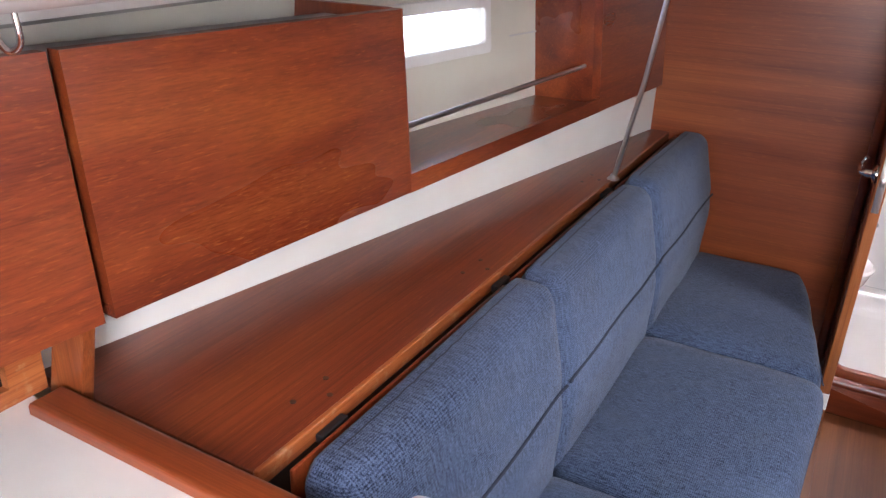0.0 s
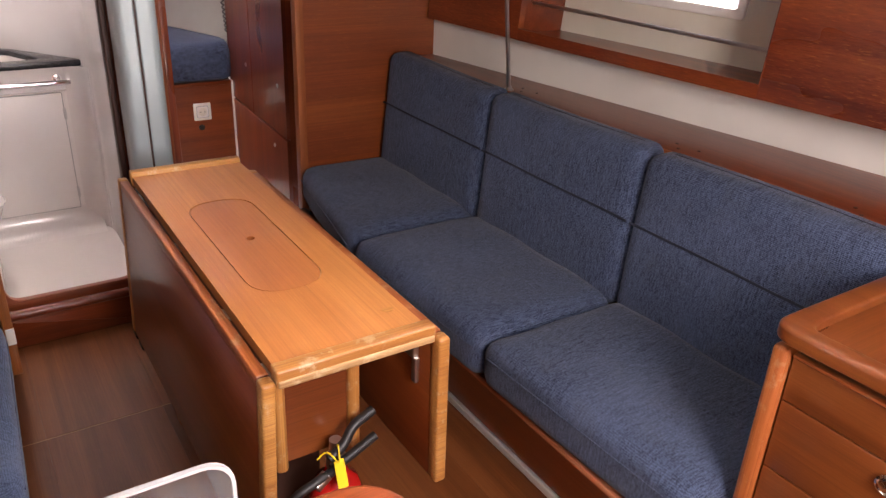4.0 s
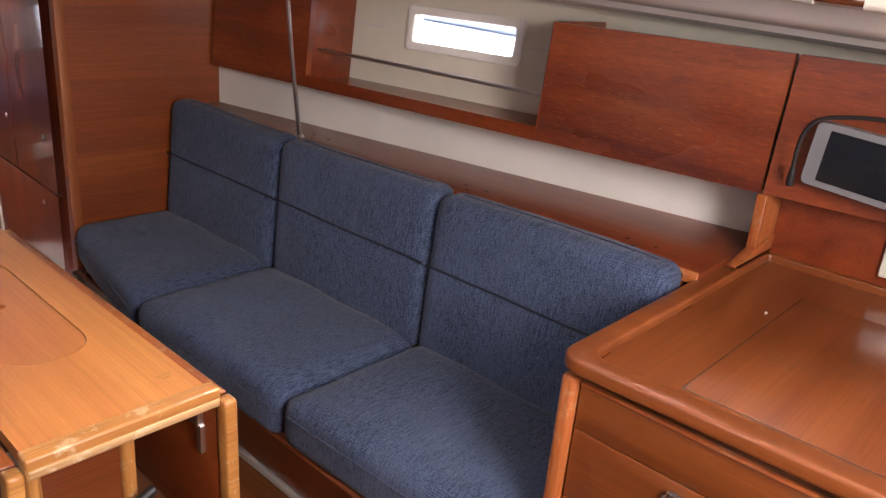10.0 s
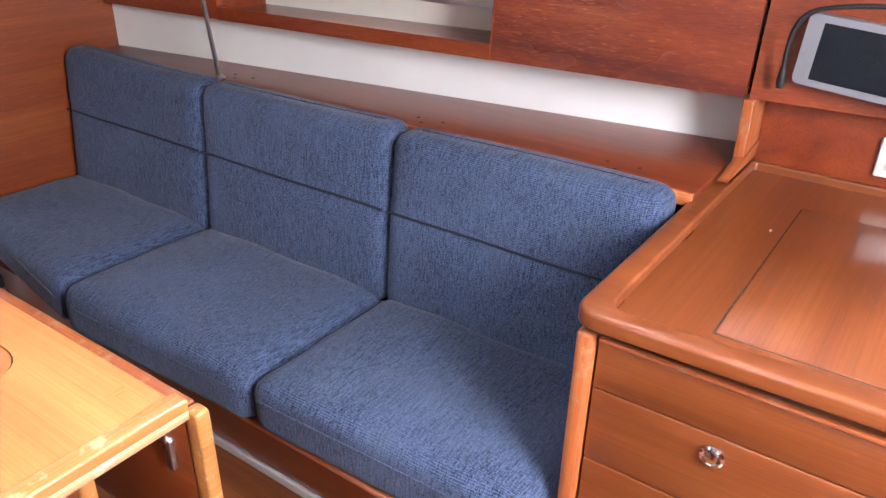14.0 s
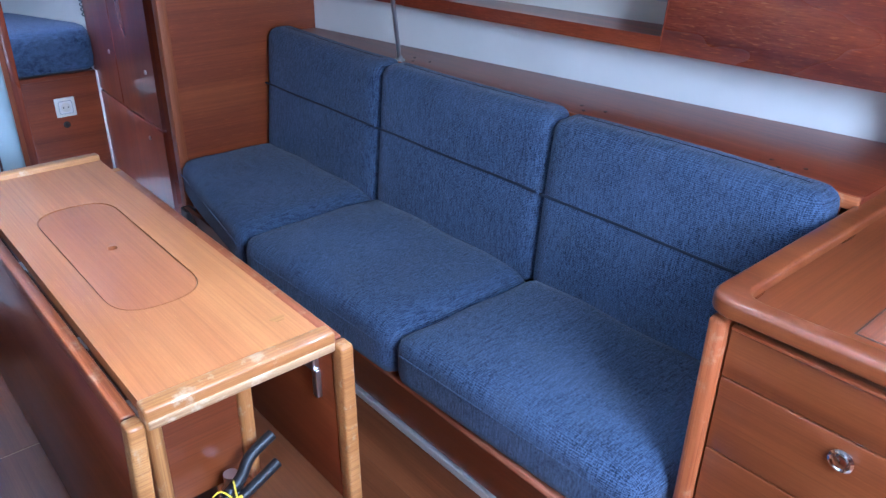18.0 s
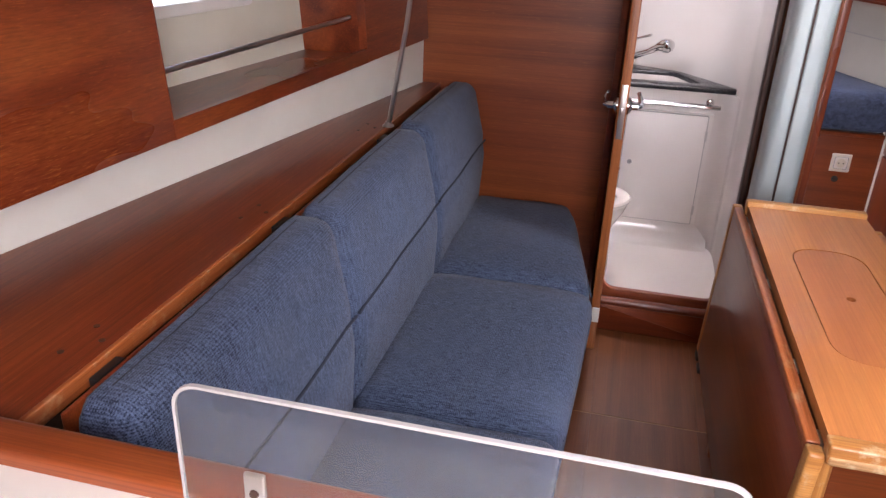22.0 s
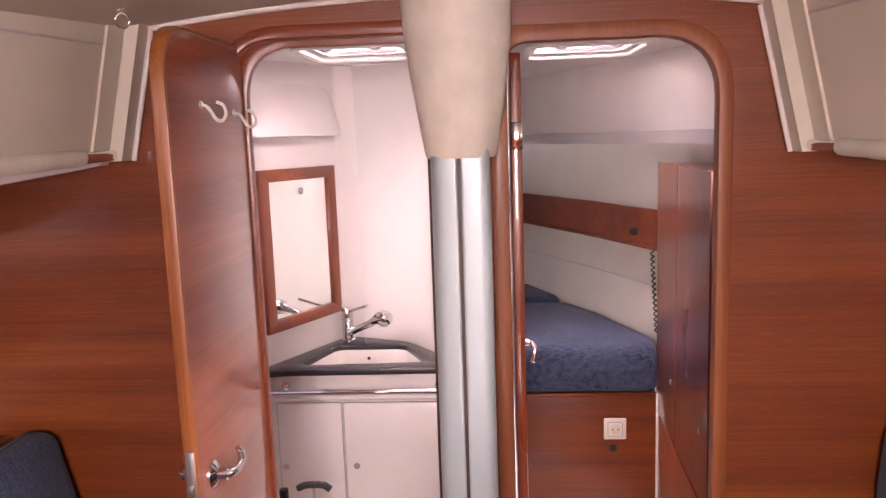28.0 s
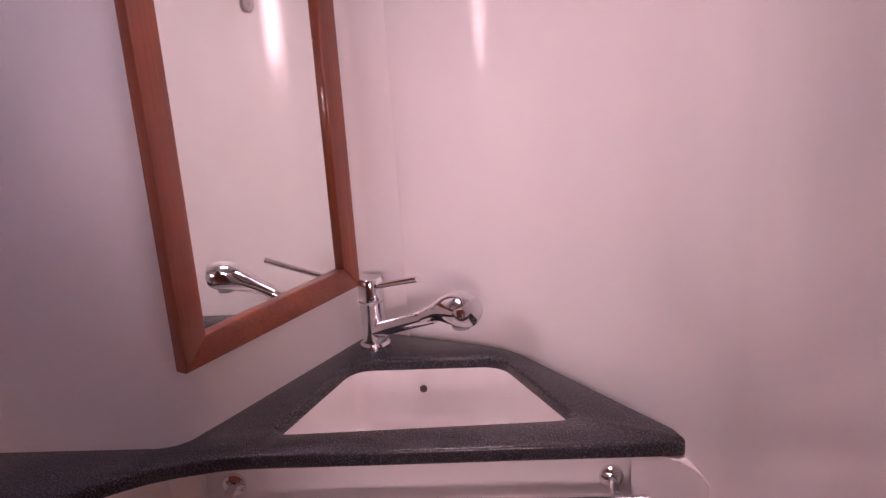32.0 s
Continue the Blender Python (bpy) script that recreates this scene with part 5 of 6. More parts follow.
for a, b, label in ((-0.412, -0.082, "white hinged door"), (-0.64, -0.420, "white hinged door")):
    part("door_gap", plate(rrect(a - 0.0025, b + 0.0025, 0.1455, 0.6305, 0.007), 0.7695, 0.7716, 'y'), M_grey, vn, "dark gap round the door")
    d = part("door", plate(rrect(a, b, 0.148, 0.628, 0.006), 0.7655, 0.7710, 'y', (), 0.002), M_grp2, vn, label)
    kx = a + 0.036 if a > -0.5 else b - 0.2
    part("knob", lathe([(0.0105, 0), (0.0105, 0.002), (0.007, 0.005), (0.0055, 0.003), (0.0005, 0.003)], pose(kx, 0.7655, 0.405, 90), 18), M_grey, d, "round push knob")
    if a > -0.5:
        for z in (0.215, 0.545):
            part("hinge", box((b - 0.003, 0.7615, z - 0.022), (b + 0.007, 0.7655, z + 0.022), 0.001), M_steel, d)
out = rounded([(-0.955, 0.775), (-0.70, 0.775), (-0.672, 0.79), (-0.492, 1.150), (-0.43, 1.170), (-0.215, 1.082), (0.012, 0.772), (0.004, 0.757), (-0.60, 0.748), (-0.70, 0.722), (-0.82, 0.640), (-0.955, 0.60)],
              [0.0, 0.02, 0.02, 0.02, 0.02, 0.05, 0.006, 0.006, 0.03, 0.05, 0.06, 0.0], 5)
bas = rounded([(-0.562, 0.803), (-0.482, 1.046), (-0.230, 1.046), (-0.124, 0.824)], [0.035, 0.035, 0.035, 0.035], 7)
part("worktop", plate(out, 0.729, 0.752, 'z', (bas,), 0.004), M_corian, vn, "dark speckled stone worktop")
bx, by = -0.345, 0.93
bm = bmesh.new()
loops = []
for f, z in ((1.008, 0.7415), (1.0, 0.730), (0.985, 0.70), (0.94, 0.655), (0.86, 0.628), (0.70, 0.618), (0.15, 0.612)):
    loops.append([bm.verts.new((bx + (x - bx) * f, by + (y - by) * f, z)) for x, y in bas])
for u, w in zip(loops, loops[1:]):
    for i in range(len(u)):
        bm.faces.new((u[i - 1], u[i], w[i], w[i - 1]))
bm.faces.new(loops[-1])
part("basin", bm, M_basin, vn, "white moulded basin")
part("overflow", lathe([(0.0065, 0), (0.006, 0.002), (0.003, 0.001), (0.0005, 0.001)], pose(-0.362, 1.026, 0.706, 72), 14), M_gasket, vn, "dark overflow hole")
part("drain", lathe([(0.02, 0), (0.018, 0.003), (0.012, 0.002), (0.0005, 0.001)], pose(-0.345, 0.93, 0.613), 18), M_steel, vn)
rl = part("towel_rail", tube([(-0.665, 0.742, 0.672), (-0.045, 0.742, 0.674)], 0.0095, 14), M_chrome, vn, "chrome towel rail")
for x in (-0.615, -0.085):
    part("rail_bracket", tube([(x, 0.795, 0.682), (x, 0.770, 0.682), (x, 0.748, 0.676)], 0.006, 10), M_chrome, rl)
    part("rosette", lathe([(0.017, 0), (0.016, 0.005), (0.009, 0.008), (0.0005, 0.008)], pose(x, 0.792, 0.682, 90), 18), M_chrome, rl)

# mixer tap with pull-out spray
fx, fy = -0.452, 1.112
fc = thing("mixer_tap", (fx, fy, 0.752), "chrome mixer tap with lever and pull-out spray head", "tap")
part("body", lathe([(0.027, 0.752), (0.027, 0.758), (0.0215, 0.762), (0.0205, 0.79), (0.022, 0.80), (0.0205, 0.815), (0.022, 0.842), (0.022, 0.874), (0.019, 0.880), (0.0005, 0.881)], Matrix.Translation((fx, fy, 0)), 28), M_chrome, fc)
part("ring", lathe([(0.0222, 0.836), (0.0230, 0.838), (0.0222, 0.840)], Matrix.Translation((fx, fy, 0)), 28), M_steel, fc)
part("lever", tube([(fx + 0.012, fy - 0.015, 0.868), (fx + 0.050, fy - 0.062, 0.888), (fx + 0.098, fy - 0.120, 0.912)], [0.0055, 0.005, 0.0055], 10), M_chrome, fc)
part("spout", tube([(fx + 0.008, fy - 0.010, 0.785), (fx + 0.050, fy - 0.055, 0.812), (fx + 0.120, fy - 0.125, 0.852)], [0.0145, 0.0135, 0.0125], 14), M_chrome, fc)
hd = part("spray_head", tube([(fx + 0.104, fy - 0.109, 0.845), (fx + 0.124, fy - 0.131, 0.860), (fx + 0.136, fy - 0.145, 0.868), (fx + 0.148, fy - 0.158, 0.875), (fx + 0.160, fy - 0.171, 0.880), (fx + 0.172, fy - 0.184, 0.881), (fx + 0.182, fy - 0.195, 0.880), (fx + 0.186, fy - 0.199, 0.879)],
                             [0.0135, 0.0145, 0.019, 0.0245, 0.0275, 0.0275, 0.023, 0.012], 20), M_chrome, fc)
part("nozzle", lathe([(0.015, 0), (0.014, 0.004), (0.0005, 0.005)], pose(fx + 0.165, fy - 0.177, 0.8545, 180), 16), M_grey, hd)

# framed mirror on the canted wall
A3, B3 = V((-0.642, 0.757, 0)), V((-0.4675, 1.103, 0))
ud = (B3 - A3).normalized()
nd = V((ud.y, -ud.x, 0))
m = Matrix(((ud.x, 0, nd.x, A3.x), (ud.y, 0, nd.y, A3.y), (0, 1, 0, 0), (0, 0, 0, 1)))
mr = thing("wall_mirror", (-0.56, 0.93, 0.875), "tall mirror in a red-brown wooden frame on the washroom wall", "mirror")
W, Z0, Z1, fw = (B3 - A3).length, 0.869, 1.416, 0.041
for poly, mt in (([(0, Z0), (W, Z0), (W - fw, Z0 + fw), (fw, Z0 + fw)], M_cross), ([(0, Z1), (fw, Z1 - fw), (W - fw, Z1 - fw), (W, Z1)], M_cross),
                 ([(0, Z0), (fw, Z0 + fw), (fw, Z1 - fw), (0, Z1)], M_upright), ([(W, Z0), (W, Z1), (W - fw, Z1 - fw), (W - fw, Z0 + fw)], M_upright)):
    part("frame_rail", plate(poly, -0.022, 0.0, 'z', (), 0.0025, m), mt, mr)
part("glass", plate([(fw - 0.004, Z0 + fw - 0.004), (W - fw + 0.004, Z0 + fw - 0.004), (W - fw + 0.004, Z1 - fw + 0.004), (fw - 0.004, Z1 - fw + 0.004)], -0.016, -0.010, 'z', (), 0, m), M_mirror, mr, "mirror glass")
part("mirror_screw", lathe([(0.0125, 0), (0.0125, 0.002), (0.010, 0.004), (0.004, 0.003), (0.0035, 0.001), (0.0005, 0.001)], m @ Matrix.Translation((0.205, 1.336, -0.010)), 20), M_steel, mr, "round steel fixing screw")

# marine toilet with a hand pump
tl = thing("toilet", (-0.53, 0.40, 0.16), "white marine toilet with a black hand pump lever", "toilet")
tm = Matrix.Translation((-0.535, 0.40, 0)) @ Matrix.Diagonal((1.18, 1.0, 1, 1))
part("bowl", lathe([(0.085, 0.165), (0.09, 0.20), (0.105, 0.25), (0.135, 0.31), (0.145, 0.345), (0.138, 0.352), (0.12, 0.35), (0.105, 0.31), (0.07, 0.24), (0.001, 0.215)], tm, 32), M_basin, tl)
part("seat", lathe([(0.105, 0.352), (0.149, 0.353), (0.152, 0.361), (0.146, 0.369), (0.112, 0.369), (0.104, 0.362), (0.105, 0.352)], tm, 32), M_basin, tl)
px, py = -0.470, 0.545
part("pump_body", lathe([(0.036, 0.165), (0.036, 0.30), (0.032, 0.345), (0.024, 0.36), (0.022, 0.385), (0.0005, 0.386)], Matrix.Translation((px, py, 0)), 20), M_basin, tl)
part("pump_rod", tube([(px, py, 0.385), (px, py, 0.432)], 0.006, 8), M_steel, tl)
part("pump_handle", tube(curve([(px - 0.052, py + 0.004, 0.430), (px - 0.03, py, 0.442), (px, py, 0.444), (px + 0.03, py, 0.442), (px + 0.052, py - 0.004, 0.430)], 4), 0.011, 10), M_black, tl, "black T handle")
part("flush_lever", box((px - 0.110, py - 0.012, 0.375), (px - 0.085, py + 0.012, 0.432), 0.005), M_black, tl)

# washroom door, opened aft into the saloon
dr = thing("door_washroom", (-0.442, -0.2, 0.13), "open red-brown washroom door with chrome handles, bare wood edge", "door")
tagged(dr, kind="structure")
dpts = rounded([(-0.402, 0.13), (0.003, 0.13), (0.003, 1.705), (-0.402, 1.705)], [0.03, 0.01, 0.02, 0.10], 7)
dm = Matrix.Translation((-0.4425, 0, 0)) @ pose(0, 0, 0, 0, 0, 0)
part("leaf", plate(dpts, -0.012, 0.012, 'x', (), 0.001, dm), M_leaf, dr)
ein = rounded([(-0.3985, 0.1335), (0.0025, 0.1335), (0.0025, 1.7015), (-0.3985, 1.7015)], [0.028, 0.01, 0.02, 0.097], 7)
eout = rounded([(-0.408, 0.125), (0.006, 0.125), (0.006, 1.711), (-0.408, 1.711)], [0.034, 0.01, 0.02, 0.104], 7)
part("edge_band", plate(eout, -0.0125, 0.0125, 'x', (ein,), 0.002, dm), M_door_edge, dr, "plain solid wood edge")
for sx in (1, -1):
    x = -0.4425 + sx * 0.0125
    hp = part("handle_rose", lathe([(0.026, 0), (0.026, 0.005), (0.020, 0.010), (0.012, 0.014), (0.011, 0.03), (0.0005, 0.03)], pose(x, -0.345, 0.895, 0, 90 * sx, 0), 24), M_chrome, dr, "round chrome handle rose")
    part("lever", tube(curve([(x + sx * 0.026, -0.346, 0.895), (x + sx * 0.036, -0.336, 0.894), (x + sx * 0.039, -0.308, 0.892), (x + sx * 0.038, -0.288, 0.897), (x + sx * 0.034, -0.278, 0.909), (x + sx * 0.029, -0.280, 0.920)], 5), [0.008] * 10 + [0.0075] * 10 + [0.006] * 6, 10), M_chrome, hp)
part("lock_plate", box((-0.4510, -0.4105, 0.815), (-0.4340, -0.4075, 0.965), 0.001), M_steel, dr, "steel lock faceplate")
part("latch_bolt", box((-0.4480, -0.420, 0.885), (-0.4370, -0.410, 0.903), 0.002), M_steel, dr)
part("keeper", box((-0.4510, -0.4105, 0.235), (-0.4290, -0.3985, 0.285), 0.002), M_white_frame, dr, "small white door keeper")
for y, z in ((-0.254, 1.577), (-0.068, 1.568)):
    hk = part("coat_hook", tube(curve([(-0.4295, y, z), (-0.419, y, z - 0.003), (-0.412, y + 0.004, z - 0.013), (-0.404, y + 0.006, z - 0.027), (-0.392, y + 0.004, z - 0.030), (-0.383, y, z - 0.018), (-0.386, y - 0.004, z - 0.002), (-0.398, y - 0.004, z + 0.004)], 5), 0.0032, 8), M_ivory, dr, "bent white coat hook")
    part("hook_plate", lathe([(0.008, 0), (0.007, 0.003), (0.0005, 0.004)], pose(-0.4300, y, z, 0, 90, 0), 14), M_steel, hk)

dr.location, dr.rotation_euler = (-0.4400, -0.2, 0.13), (0, 0, radians(0.6))

# ---- forward berth ----
solo("floor_berth", plate([(0.10, 0.031), (0.75, 0.031), (0.75, 1.2), (0.10, 1.2)], -0.03, 0.004), M_grp2, (0.4, 0.5, -0.02), "white moulded floor of the fore cabin", "floor", kind="structure")
HULL_F = [(1.00, 0.031), (0.93, 0.70), (0.785, 1.20), (0.585, 1.70), (0.315, 2.28), (0.10, 2.66), (0.0, 2.75)]
solo("wall_berth_hull", pathwall(HULL_F, 0.0, 1.56, -0.02, 5, 0.08, 0.0), M_strip, (0.6, 1.4, 0), "white hull lining beside the fore berth", "wall", kind="structure")
low = [(x - 0.018, y - 0.006) for x, y in HULL_F]
solo("trim", pathwall(low[2:], 0.70, 1.045, -0.012, 5, 0.08, -0.03, 4), M_strip, (0.6, 1.4, 0.7), "white padded lower hull panel", "trim", kind="structure")
solo("trim", pathwall([(x - 0.019, y - 0.007) for x, y in low[2:]], 0.905, 0.909, -0.004, 5, 0.08), M_deck, (0.6, 1.4, 0.9), "fine seam in the hull panel", "trim", kind="structure")
solo("wall_berth_port", pathwall([(-0.03, 2.75), (-0.05, 1.3), (0.045, 0.82), (0.045, 0.031)], 0.0, 1.80, -0.015, 5, 0.06), M_grp2, (0, 1.5, 0), "white partition beside the berth", "wall", kind="structure")
fs = thing("berth_shelf", (0.55, 1.6, 1.06), "wooden shelf front along the fore berth hull", "shelf")
strip_line = [(x - 0.05, y - 0.02) for x, y in HULL_F[2:]]
part("front", pathwall(strip_line, 1.062, 1.205, -0.016, 5, 0.08), M_cross, fs)
part("board", pathwall([(x - 0.02, y) for x, y in strip_line], 1.055, 1.066, -0.10, 5, 0.08), M_cross, fs)
part("knob", lathe([(0.017, 0), (0.016, 0.012), (0.011, 0.024), (0.0005, 0.026)], pose(0.655, 1.322, 1.115, 90, 0, -25), 16), M_black, fs, "black turn knob")
bp = thing("bunk_base", (0.43, 1.07, 0.0), "red-brown veneered bunk base under the fore berth cushions", "berth")
part("panel", box((0.05, 1.070, 0.0), (0.690, 1.088, 0.545), 0.002), M_bulk, bp)
part("top_edge", box((0.05, 1.064, 0.530), (0.690, 1.090, 0.548), 0.003), M_bulk, bp)
part("end_strip", box((0.690, 1.060, 0.0), (0.712, 1.085, 0.545), 0.002), M_strip, bp, "white corner strip")
so = thing("wall_socket", (0.54, 1.066, 0.41), "ivory mains socket on the berth panel", "socket")
part("frame", box((0.499, 1.060, 0.369), (0.581, 1.0695, 0.451), 0.004), M_ivory, so)
part("insert", plate(rrect(0.514, 0.566, 0.384, 0.436, 0.006), 1.0575, 1.0605, 'y', (), 0.001), M_white_frame, so)
part("insert_gap", plate(rrect(0.512, 0.568, 0.382, 0.438, 0.007), 1.0592, 1.0598, 'y'), M_grey, so)
part("socket_well", lathe([(0.0195, 0), (0.0195, 0.001), (0.0185, 0.001), (0.0005, 0.0008)], pose(0.54, 1.0575, 0.41, 90), 20), M_leather, so)
for dx in (-0.0095, 0.0095):
    part("contact", lathe([(0.0028, 0), (0.0028, 0.0006), (0.0003, 0.0006)], pose(0.54 + dx, 1.0563, 0.41, 90), 8), M_black, so)
pk = thing("panel_lock", (0.535, 1.066, 0.335), "small black finger latch below the socket", "latch")
part("rim", lathe([(0.0145, 0), (0.0145, 0.003), (0.010, 0.005), (0.0085, 0.002), (0.0005, 0.002)], pose(0.533, 1.070, 0.333, 90), 18), M_black, pk)

PLAN = [(0.02, 1.05), (0.690, 1.05), (0.715, 1.14), (0.555, 1.62), (0.285, 2.19), (0.06, 2.52), (0.02, 2.55)]


def berth_cushion(poly, z0, z1, label, ph):
    c = thing("berth_cushion", (0.35, poly[0][1] + 0.3, z0), label, "cushion", "berth cushions")
    pts = rounded(poly, 0.03, 4)
    cx, cy = sum(p[0] for p in pts) / len(pts), sum(p[1] for p in pts) / len(pts)
    bm = bmesh.new()
    loops = []
    for f, z in ((0.93, z0), (0.985, z0 + 0.012), (1.0, z0 + 0.05), (1.0, z1 - 0.05), (0.985, z1 - 0.018), (0.955, z1 - 0.002), (0.9, z1 + 0.006), (0.6, z1 + 0.012), (0.3, z1 + 0.013)):
        loops.append([bm.verts.new((cx + (x - cx) * f, cy + (y - cy) * f, z + 0.003 * math.sin(9 * x + 7 * y + ph))) for x, y in pts])
    for u, w in zip(loops, loops[1:]):
        for i in range(len(u)):
            bm.faces.new((u[i - 1], u[i], w[i], w[i - 1]))
    bm.faces.new(loops[0][::-1])
    bm.faces.new(loops[-1])
    part("cover", bm, M_blue, c)


berth_cushion([(0.02, 1.05), (0.690, 1.05), (0.715, 1.14), (0.555, 1.62), (0.43, 1.86), (0.02, 1.86)], 0.55, 0.722, "navy blue woven berth cushion by the cabin door", 0.0)
berth_cushion([(0.02, 1.87), (0.425, 1.87), (0.285, 2.19), (0.06, 2.52), (0.02, 2.55)], 0.55, 0.735, "navy blue woven berth cushion in the bow", 1.5)
solo("berth_base", plate([(0.02, 1.09), (0.69, 1.09), (0.70, 1.2), (0.30, 2.2), (0.02, 2.5)], 0.50, 0.548), M_dark, (0.3, 1.6, 0.5), "plain board under the berth cushions", "berth board", kind="structure")

# hanging locker inside the fore cabin
wd = thing("hanging_locker", (0.70, 0.6, 0.0), "tall glossy red-brown hanging locker in the fore cabin", "wardrobe")
FACE = [(0.676, 0.31), (0.712, 1.10)]


def face(u, a=0.0):
    p = V(FACE[0]).lerp(V(FACE[1]), u)
    return p


part("side_panel", plate([(0.677, 0.31), (1.0, 0.31), (1.0, 0.322), (0.677, 0.322)], 0.0, 1.392), M_gloss, wd)
part("carcass", plate([(0.683, 0.323), (0.98, 0.323), (0.80, 1.098), (0.717, 1.098)], 0.0, 1.386), M_upright, wd)
for (a, b), (z0, z1) in (((0.0, 0.545), (0.47, 1.392)), ((0.555, 1.0), (0.47, 1.392)), ((0.0, 1.0), (0.05, 0.462))):
    pa, pb = face(a), face(b)
    d = part("door", plate([(pa.x - 0.014, pa.y), (pa.x + 0.002, pa.y), (pb.x + 0.002, pb.y), (pb.x - 0.014, pb.y)], z0, z1, 'z', (), 0.002), M_gloss, wd)
    q = face(a + (b - a) * 0.2)
    part("knob", lathe([(0.009, 0), (0.009, 0.003), (0.005, 0.005), (0.0005, 0.005)], pose(q.x - 0.014, q.y, z1 - 0.06 if z0 < 0.2 else z0 + 0.2, 0, -90, 0), 14), M_steel, d)

# fore cabin door, opened forward
fd = thing("door_berth", (0.215, 0.3, 0.03), "open glossy red-brown fore cabin door with a chrome handle", "door")
tagged(fd, kind="structure")
part("leaf", plate(rounded([(0.036, 0.035), (0.585, 0.035), (0.585, 1.68), (0.036, 1.68)], [0, 0.03, 0.12, 0.02], 6), 0.152, 0.176, 'x', (), 0.002), M_gloss, fd)
hp = part("handle_rose", lathe([(0.024, 0), (0.024, 0.005), (0.018, 0.010), (0.011, 0.014), (0.010, 0.028), (0.0005, 0.028)], pose(0.176, 0.535, 0.893, 0, 90, 0), 22), M_chrome, fd, "round chrome handle rose")
part("lever", tube(curve([(0.202, 0.535, 0.893), (0.214, 0.525, 0.893), (0.218, 0.48, 0.892), (0.216, 0.445, 0.882), (0.210, 0.430, 0.866)], 5), 0.0078, 10), M_chrome, hp)
for z in (0.35, 1.50):
    part("hinge", box((0.154, 0.024, z - 0.03), (0.178, 0.037, z + 0.03), 0.002), M_chrome, fd)

# cabin side and ceiling over the berth
UPF = [(0.94, 0.031), (0.86, 0.70), (0.74, 1.15), (0.55, 1.62), (0.28, 2.18), (0.05, 2.55)]
solo("trim", pathwall(UPF, 1.50, 1.79, -0.015, 5, 0.08, 0.05, 3), M_grp2, (0.5, 1.3, 1.5), "pale upper cabin side over the berth", "trim", kind="structure")
solo("trim", pathwall([(x + 0.03, y) for x, y in UPF], 1.455, 1.50, 0.05, 5, 0.08), M_deck, (0.5, 1.3, 1.46), "grey deck edge moulding over the berth", "trim", kind="structure")
hb = hatch(0.415, 0.90, 1.775, 0.34, 0.38, "fore berth")
solo("ceiling_berth", plate([(0.025, 0.031), (1.2, 0.031), (1.2, 2.8), (-0.10, 2.8), (-0.10, 1.31), (0.025, 1.31)], 1.775, 1.80, 'z', (hb,)), M_grp2, (0.5, 1.4, 1.775), "pale moulded ceiling over the berth", "ceiling", kind="structure")
cl = thing("coiled_cord", (0.69, 1.11, 1.0), "black coiled cord hanging beside the locker", "cord")
pts = []
for q in range(150):
    f = q / 149
    a = 2 * math.pi * 15 * f
    pts.append((0.684 + 0.012 * f + 0.006 * math.cos(a), 1.125 - 0.03 * f + 0.006 * math.sin(a), 1.065 - 0.30 * f))
part("coil", tube(pts, 0.0028, 6), M_black, cl)

# ---- cabin sole boards ----
BOARDS = []


def board_mesh(w, l):
    bm = box((-w / 2, -l / 2, -0.012), (w / 2, l / 2, 0.0), 0.0003, None, None, 1)
    me = bpy.data.meshes.new("sole_board")
    bm.to_mesh(me)
    bm.free()
    me.materials.append(M_floor)
    return me


floor_ob = bpy.data.objects["floor"]
for y0, y1 in ((-0.548, -0.024), (-2.0, -0.552), (-3.28, -2.004)):
    for q in range(5):
        w = 0.31
        x = -0.72 + w * (q + 0.5)
        ob = new("sole_board", board_mesh(w - 0.0002, y1 - y0))
        ob.parent = floor_ob
        ob.location = V((x, (y0 + y1) / 2, 0.0)) - V(floor_ob.location)
sm = solo("trim", box((-0.70, -0.552, -0.006), (0.70, -0.548, -0.0008), 0), M_seam, (0, -0.55, -0.005), "pale seam across the cabin sole", "trim", kind="structure")

# ---- outside ----
solo("water", box((-3000, -3000, -1.2), (3000, 3000, -0.9), 0), M_water, (0, 0, -1), "grey-green harbour water", "water", kind="structure")


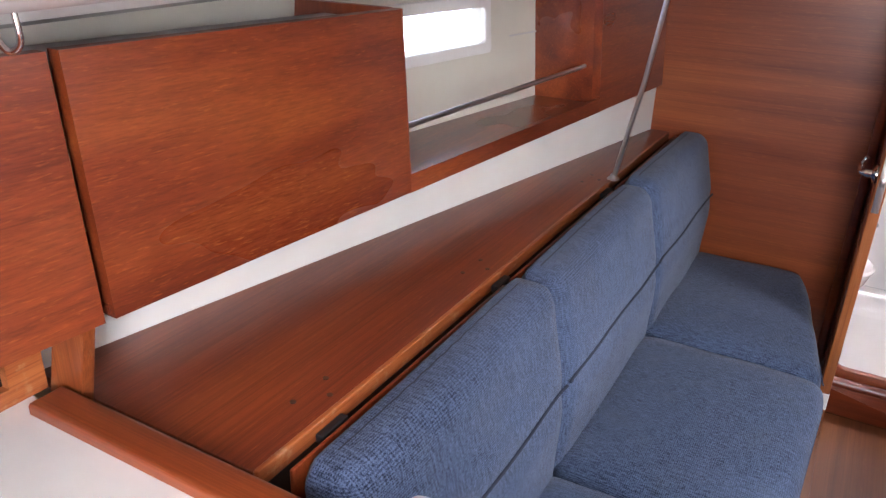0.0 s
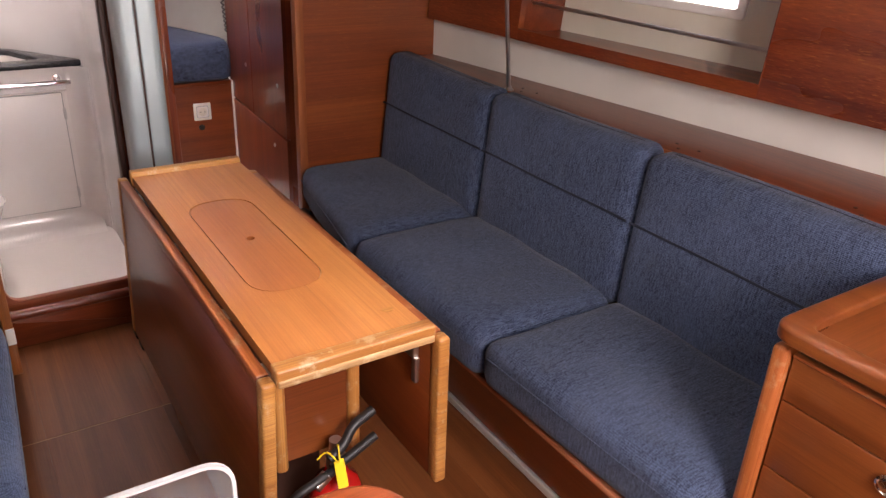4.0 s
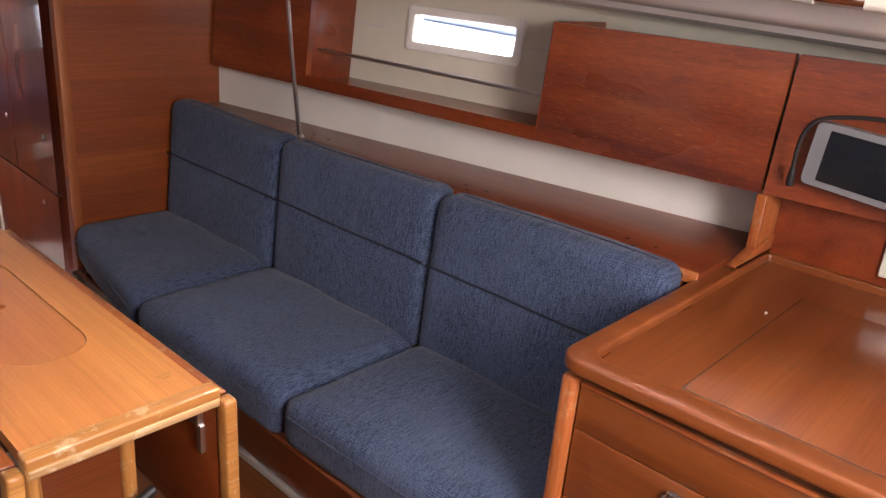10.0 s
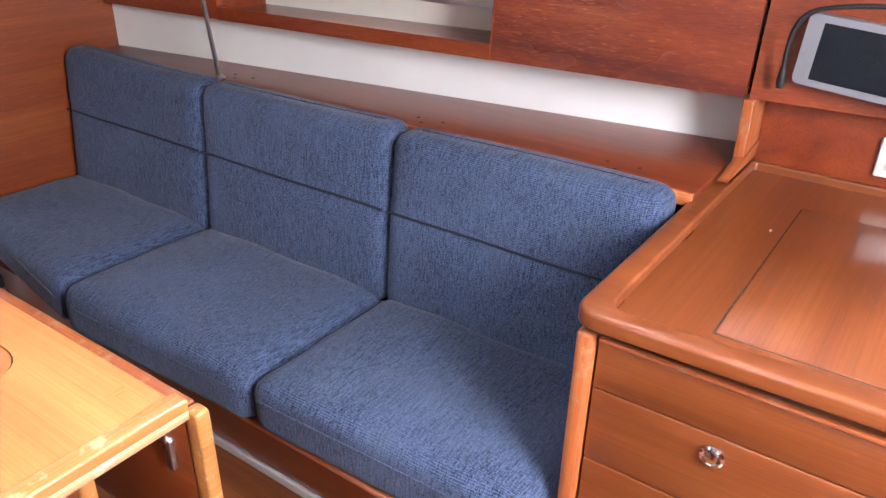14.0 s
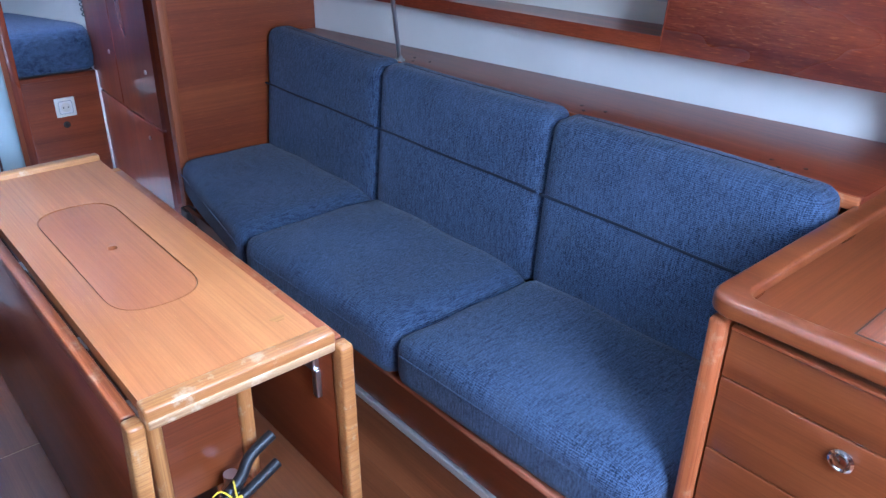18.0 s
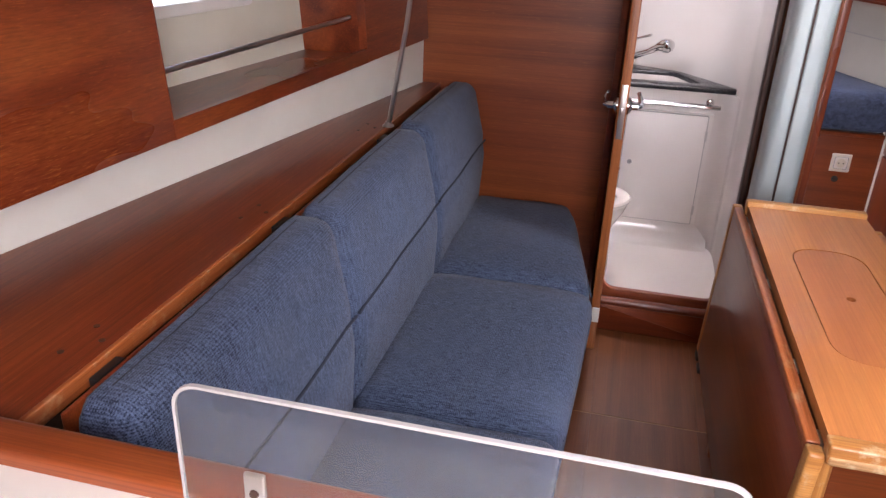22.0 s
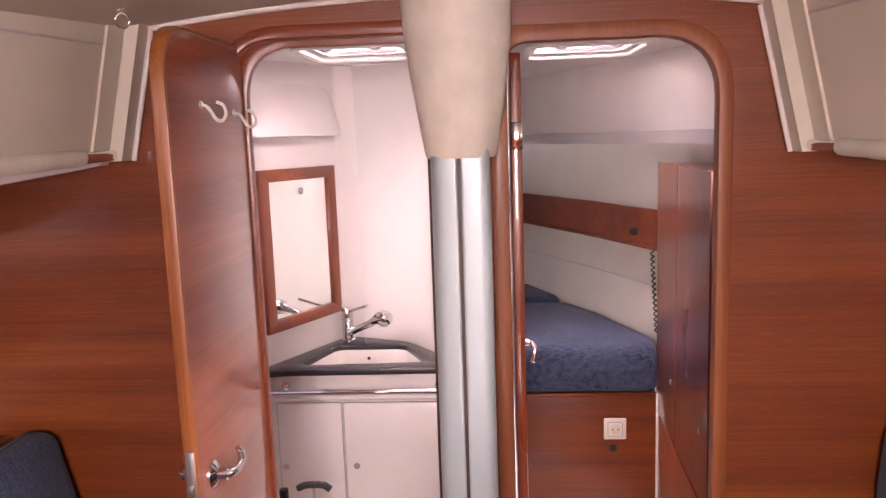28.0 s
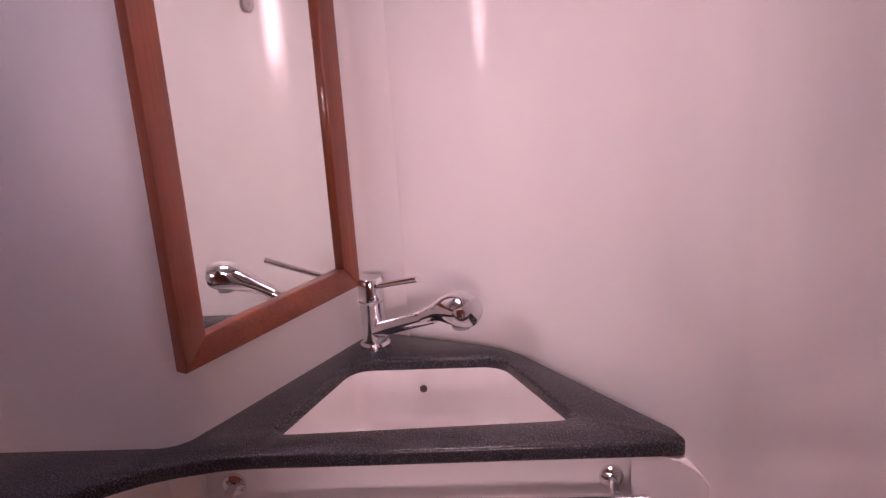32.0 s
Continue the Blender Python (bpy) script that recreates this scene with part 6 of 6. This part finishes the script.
def moored(x, y, heading, deck, label, canvas):
    b = thing("moored_yacht", (x, y, -0.9), label, "boat", "moored yachts")
    m = Matrix.Translation((x, y, deck)) @ pose(0, 0, 0, 0, 0, heading)
    hull = rounded([(-4.6, -1.5), (2.5, -1.6), (5.2, 0), (2.5, 1.6), (-4.6, 1.5)], [0.5, 1.5, 0.3, 1.5, 0.5], 6)
    part("hull", plate(hull, -1.0 - deck, 0.0, 'z', (), 0.08, m), M_boat, b)
    part("coachroof", plate(rounded([(-1.8, -1.0), (2.4, -0.8), (2.4, 0.8), (-1.8, 1.0)], 0.4), 0.001, 0.36, 'z', (), 0.1, m), M_boat, b)
    part("mast", tube([m @ V((0.8, 0, 0.35)), m @ V((0.8, 0, 11))], 0.07, 10), M_alu, b)
    part("boom", tube([m @ V((0.8, 0, 1.35)), m @ V((-3.2, 0, 1.40))], 0.06, 8), M_alu, b)
    if canvas:
        for w in (0.0, 0.5, 1.0):
            part("hood_bow", tube([m @ V((-1.9 - 1.1 * w, 1.06 * math.cos(math.pi * q / 14), 0.37 + (0.50 + 0.25 * w) * math.sin(math.pi * q / 14))) for q in range(15)], 0.014, 6), M_white_frame, b)
        part("sprayhood", sheet(lambda u, v: m @ V((-1.9 - 1.1 * v, 1.05 * math.cos(math.pi * u), 0.37 + (0.50 + 0.25 * v) * math.sin(math.pi * u))), 14, 4, (0, 0, 0.02)), M_canvas, b, "blue canvas sprayhood")
    for side in (1.42, -1.42):
        for q in range(6):
            p = m @ V((-4.3 + 1.4 * q, side, 0.0))
            part("stanchion", tube([p, p + V((0, 0, 0.62))], 0.014, 6), M_steel, b)
        for h in (0.34, 0.62):
            part("guard_wire", tube([m @ V((-4.3, side, h)), m @ V((2.7, side, h))], 0.006, 6), M_steel, b)
    for q in (-1, 1):
        part("shroud", tube([m @ V((0.7, q * 1.3, 0.0)), m @ V((0.8, 0, 9.5))], 0.006, 6), M_steel, b)


moored(6.6, 2.85, 84, 0.78, "white moored yacht with a blue sprayhood", True)
moored(7.4, -6.6, 80, 1.05, "white moored yacht at the next berth", False)
moored(-9.5, -1.0, 176, 0.6, "white moored yacht across the water", True)
